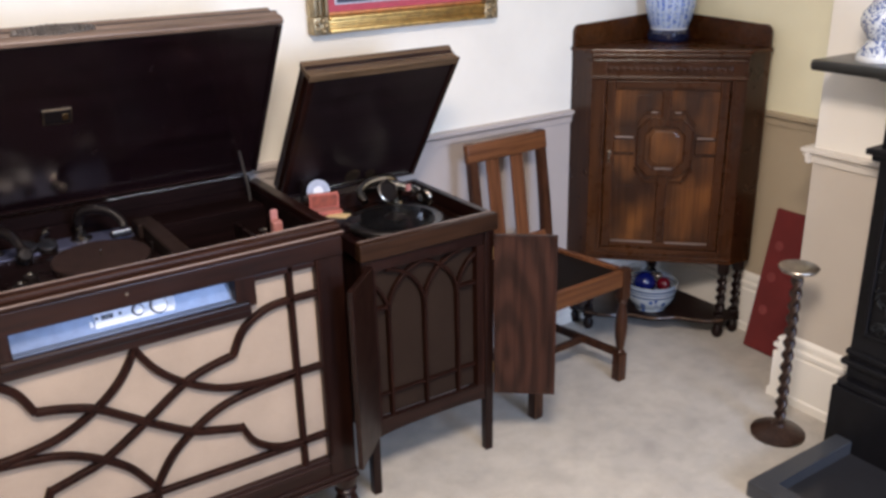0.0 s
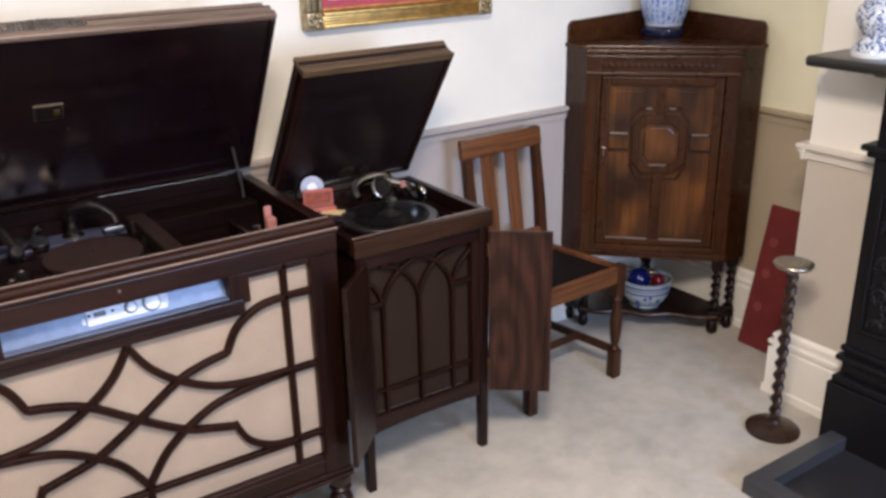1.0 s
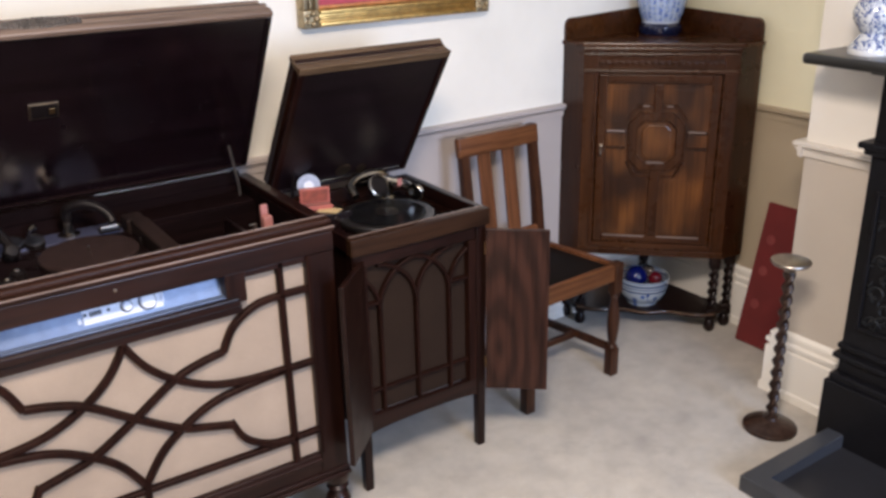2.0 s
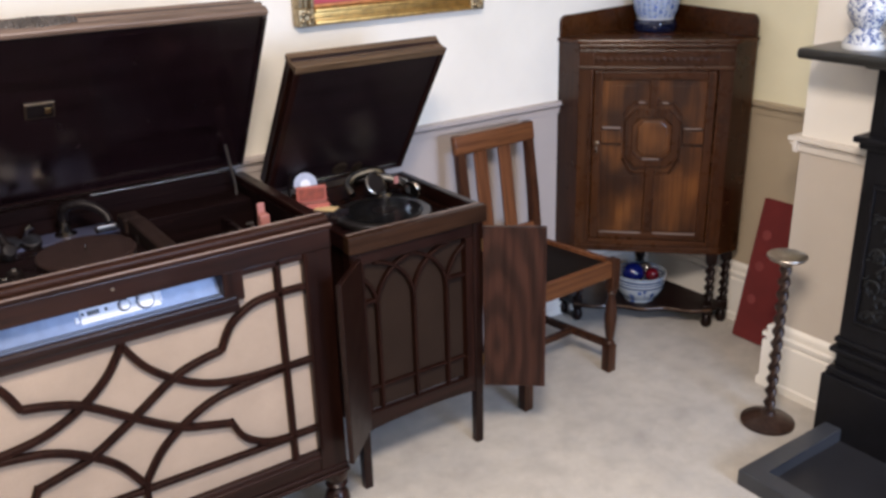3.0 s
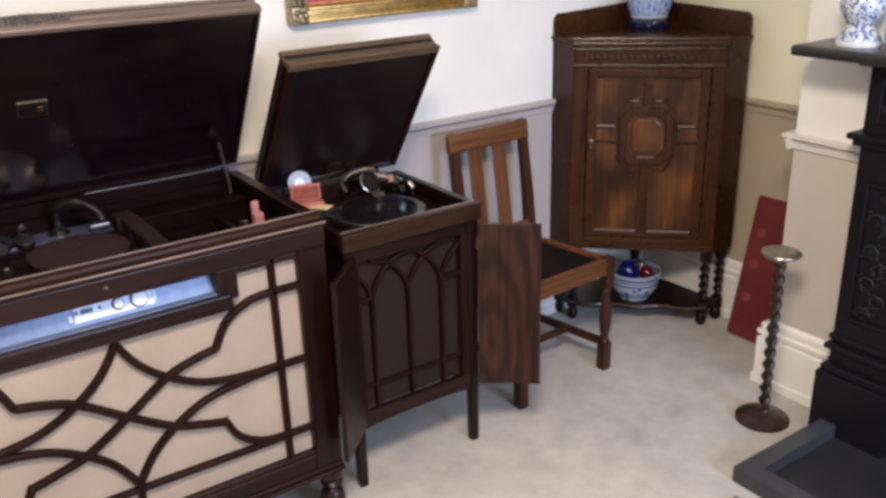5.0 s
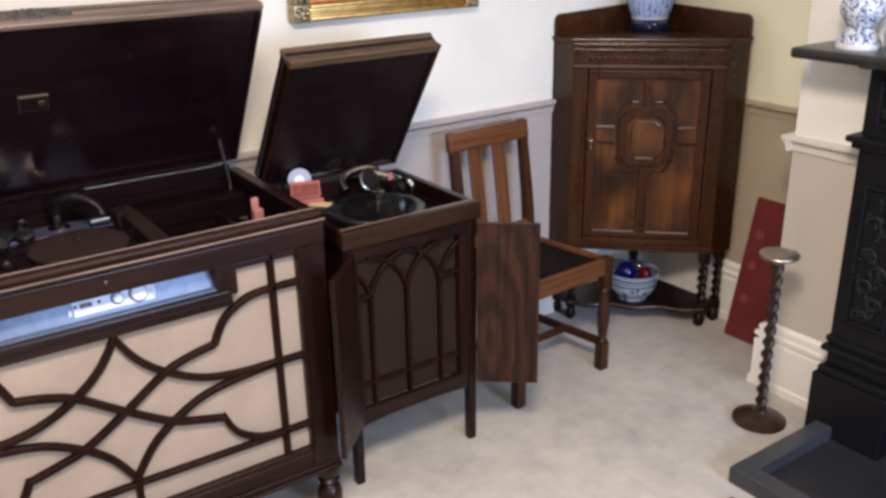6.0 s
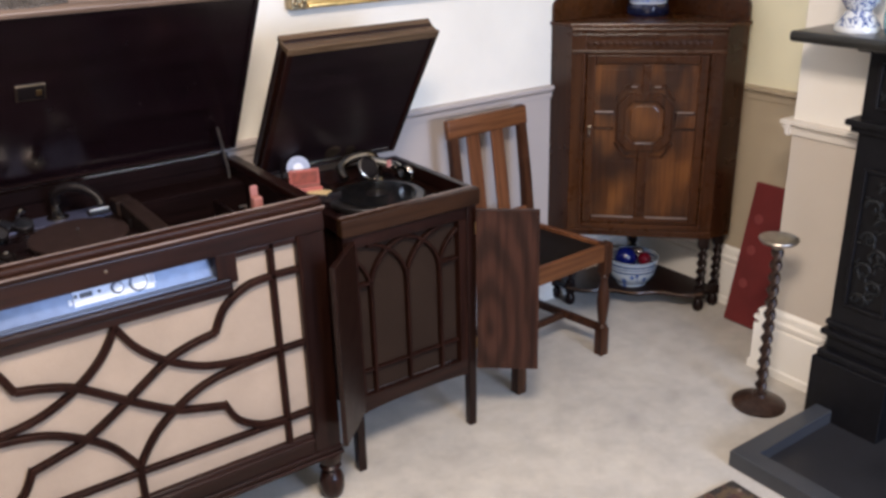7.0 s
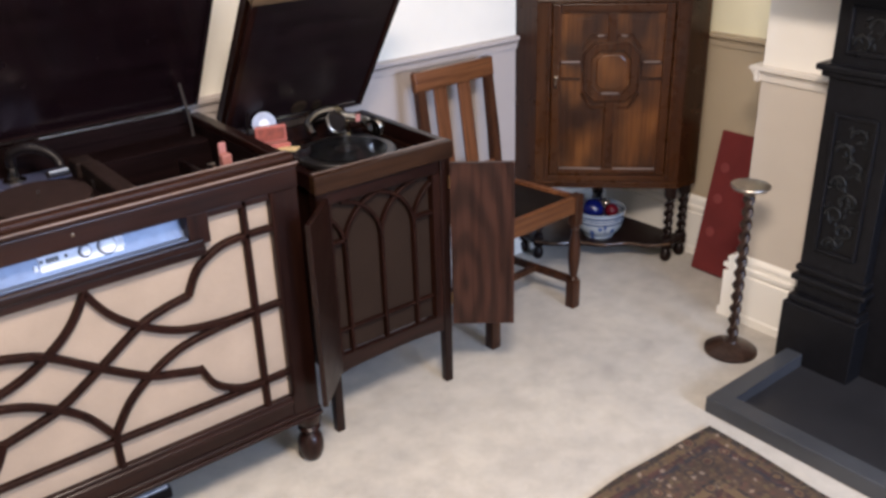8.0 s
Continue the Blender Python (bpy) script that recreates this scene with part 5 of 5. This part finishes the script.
part("octagon_frame", ring_of(octagon(0.108, 0.118, 0.045), octagon(0.074, 0.083, 0.030), 0.822, -0.012, 0.006), CUP_Z, door, "applied octagonal moulding")
part("highlight_strip", block(-0.034, 0.034, -0.017, -0.004, 0.7355, 0.7435, 0.0025), EDGE, door, "pale strip painted as a highlight")
part("octagon_panel", upright([(x, 0.822 + z) for x, z in octagon(0.057, 0.069, 0.022)], -0.006, 0.006, 0.005), PANEL, door)
# mitred corners where the four panels meet the octagon
for sx in (-1, 1):
    for z0, z1 in ((0.680, 0.738), (0.966, 0.912)):
        part("mitre", bar([(sx * 0.022, z0), (sx * 0.075, z0), (sx * 0.112, z1)], 0.011, -0.005, 0.006), CUP_Z, door)
    for z0, z1, x0, x1 in ((0.446, 0.66, 0.046, 0.176), (0.90, 1.030, 0.060, 0.180)):
        part("fielded_panel", block(min(sx * x0, sx * x1), max(sx * x0, sx * x1), 0.0026, 0.006, z0, z1, 0.0012), PANEL, door, "golden fielded panel")
part("escutcheon", lathe([(0, 0), (0.008, 0), (0.009, 0.002), (0.004, 0.004), (0, 0.004)], 18), BRONZE, door, "small brass keyhole plate", pose(-0.215, -0.007, 0.80, 90))
part("drop_handle", tube([(-0.215, -0.010, 0.792), (-0.215, -0.016, 0.776), (-0.215, -0.012, 0.762)], [0.003, 0.004, 0.005], 8), BRONZE, door, smooth=True)

shelf_line = [(-0.285, 0.0), (-0.20, -0.018), (-0.10, 0.002), (0.0, -0.022), (0.10, 0.002), (0.20, -0.018), (0.285, 0.0)]
front = [(p.x, p.y) for p in smooth_line([(x, y, 0) for x, y in shelf_line], 5)]
part("shelf", prism(front + [(0.348, 0.070), (0.0, 0.400), (-0.348, 0.070)], 0.072, 0.092, 0.003), CUP_SHADED, cc, "shaped lower shelf")
part("shelf_edge", tube([(x, y - 0.001, 0.085) for x, y in shelf_line], 0.0045, 8), CUP_HIGHLIGHT, cc, "front edge of the shelf with a painted highlight", smooth=True)


def cupboard_leg():
    bm = block(-0.022, 0.022, -0.022, 0.022, 0.060, 0.104, 0.004)
    lathe([(0, 0), (0.014, 0), (0.022, 0.012), (0.024, 0.028), (0.018, 0.046), (0.012, 0.054), (0.018, 0.060), (0, 0.060)], 20, bm)
    twist(0.021, 0.104, 0.292, 5.0, 0.55, 18, (0, 0), bm)
    block(-0.022, 0.022, -0.022, 0.022, 0.290, 0.337, 0.004, bm)
    return bm


for x, y in ((-0.272, 0.022), (0.272, 0.022), (0.338, 0.086), (-0.338, 0.086), (0.0, 0.375)):
    part("leg", cupboard_leg(), CUP_SHADED, cc, "twist-turned leg", pose(x, y, 0), smooth=True)

bowl = thing("bowl", 2.657, 2.433, 0.092, "blue and white banded bowl filled with glass balls", "bowl")
part("bowl_body", lathe([(0, 0), (0.064, 0), (0.066, 0.008), (0.066, 0.012), (0.084, 0.026), (0.098, 0.050), (0.106, 0.078), (0.109, 0.100), (0.111, 0.122), (0.109, 0.124), (0.106, 0.122), (0.103, 0.098), (0.094, 0.060), (0.05, 0.03), (0, 0.022)], 56), BOWL, bowl, smooth=True)
for x, y, z, r, mt, words in ((-0.026, 0.016, 0.114, 0.048, GLASS_BLUE, "cobalt blue glass ball"), (0.043, -0.030, 0.104, 0.030, GLASS_RED, "ruby red glass ball"), (0.070, 0.030, 0.112, 0.024, GLASS_CLEAR, "silvered glass ball"), (0.020, 0.070, 0.085, 0.030, GLASS_RED, "ruby red glass ball")):
    b = thing("glass_ball", 2.657 + x, 2.433 + y, 0.092 + z, words + " lying in the bowl", "glass ball", group="balls in the bowl")
    bm = bmesh.new()
    bmesh.ops.create_uvsphere(bm, u_segments=28, v_segments=16, radius=r)
    body = part("ball", bm, mt, b, smooth=True)
    part("cap", lathe([(0, r - 0.002), (0.008, r - 0.002), (0.008, r + 0.006), (0, r + 0.006)], 14), CHROME, b, "", pose(0, 0, 0, 70, 0, 200))

jar = thing("vase", 2.800, 2.560, 1.208, "tall blue porcelain vase on the corner cupboard", "vase")
part("vase_body", lathe([(0, 0), (0.080, 0), (0.088, 0.014), (0.086, 0.034), (0.076, 0.044), (0.074, 0.050), (0.088, 0.085), (0.100, 0.14), (0.102, 0.19), (0.090, 0.24), (0.060, 0.275), (0.045, 0.29), (0.050, 0.31), (0.04, 0.31)], 56), VASE_BLUE, jar, smooth=True)

# ---- red board and smoker's stand ----
board = thing("red_board", 2.84, 2.067, 0.0, "dark red cloth-covered board leaning in the alcove", "board")
tiltm = pose(0, 0, 0.004, 0, 12.5, 0)
slab = part("board_body", block(-0.012, 0.012, -0.34, 0.0, 0.0, 0.585, 0.006), RED_CLOTH, board, "", tiltm)
for z in (0.17, 0.31, 0.44):
    part("rubbed_patch", lathe([(0, 0), (0.020, 0), (0.018, 0.001), (0, 0.001)], 20), RED_PALE, slab, "rubbed paler mark", pose(-0.0125, -0.052, z, 0, -90, 0))

st = thing("smoking_stand", 2.385, 1.562, 0, "barley-twist oak smoking stand with a pewter dish", "stand")
part("base", lathe([(0, 0), (0.084, 0), (0.090, 0.004), (0.090, 0.012), (0.082, 0.018), (0.072, 0.021), (0.066, 0.027), (0.040, 0.034), (0.026, 0.040), (0.022, 0.050), (0, 0.050)], 48), STAND, st, "turned round base", smooth=True)
part("column", twist(0.0205, 0.050, 0.590, 12.0, 0.5, 20), STAND, st, "twisted column", smooth=True)
part("dish", lathe([(0, 0.588), (0.018, 0.588), (0.022, 0.598), (0.030, 0.604), (0.056, 0.612), (0.064, 0.622), (0.062, 0.626), (0.050, 0.617), (0.020, 0.610), (0, 0.609)], 44), PEWTER, st, "shallow pewter dish", smooth=True)
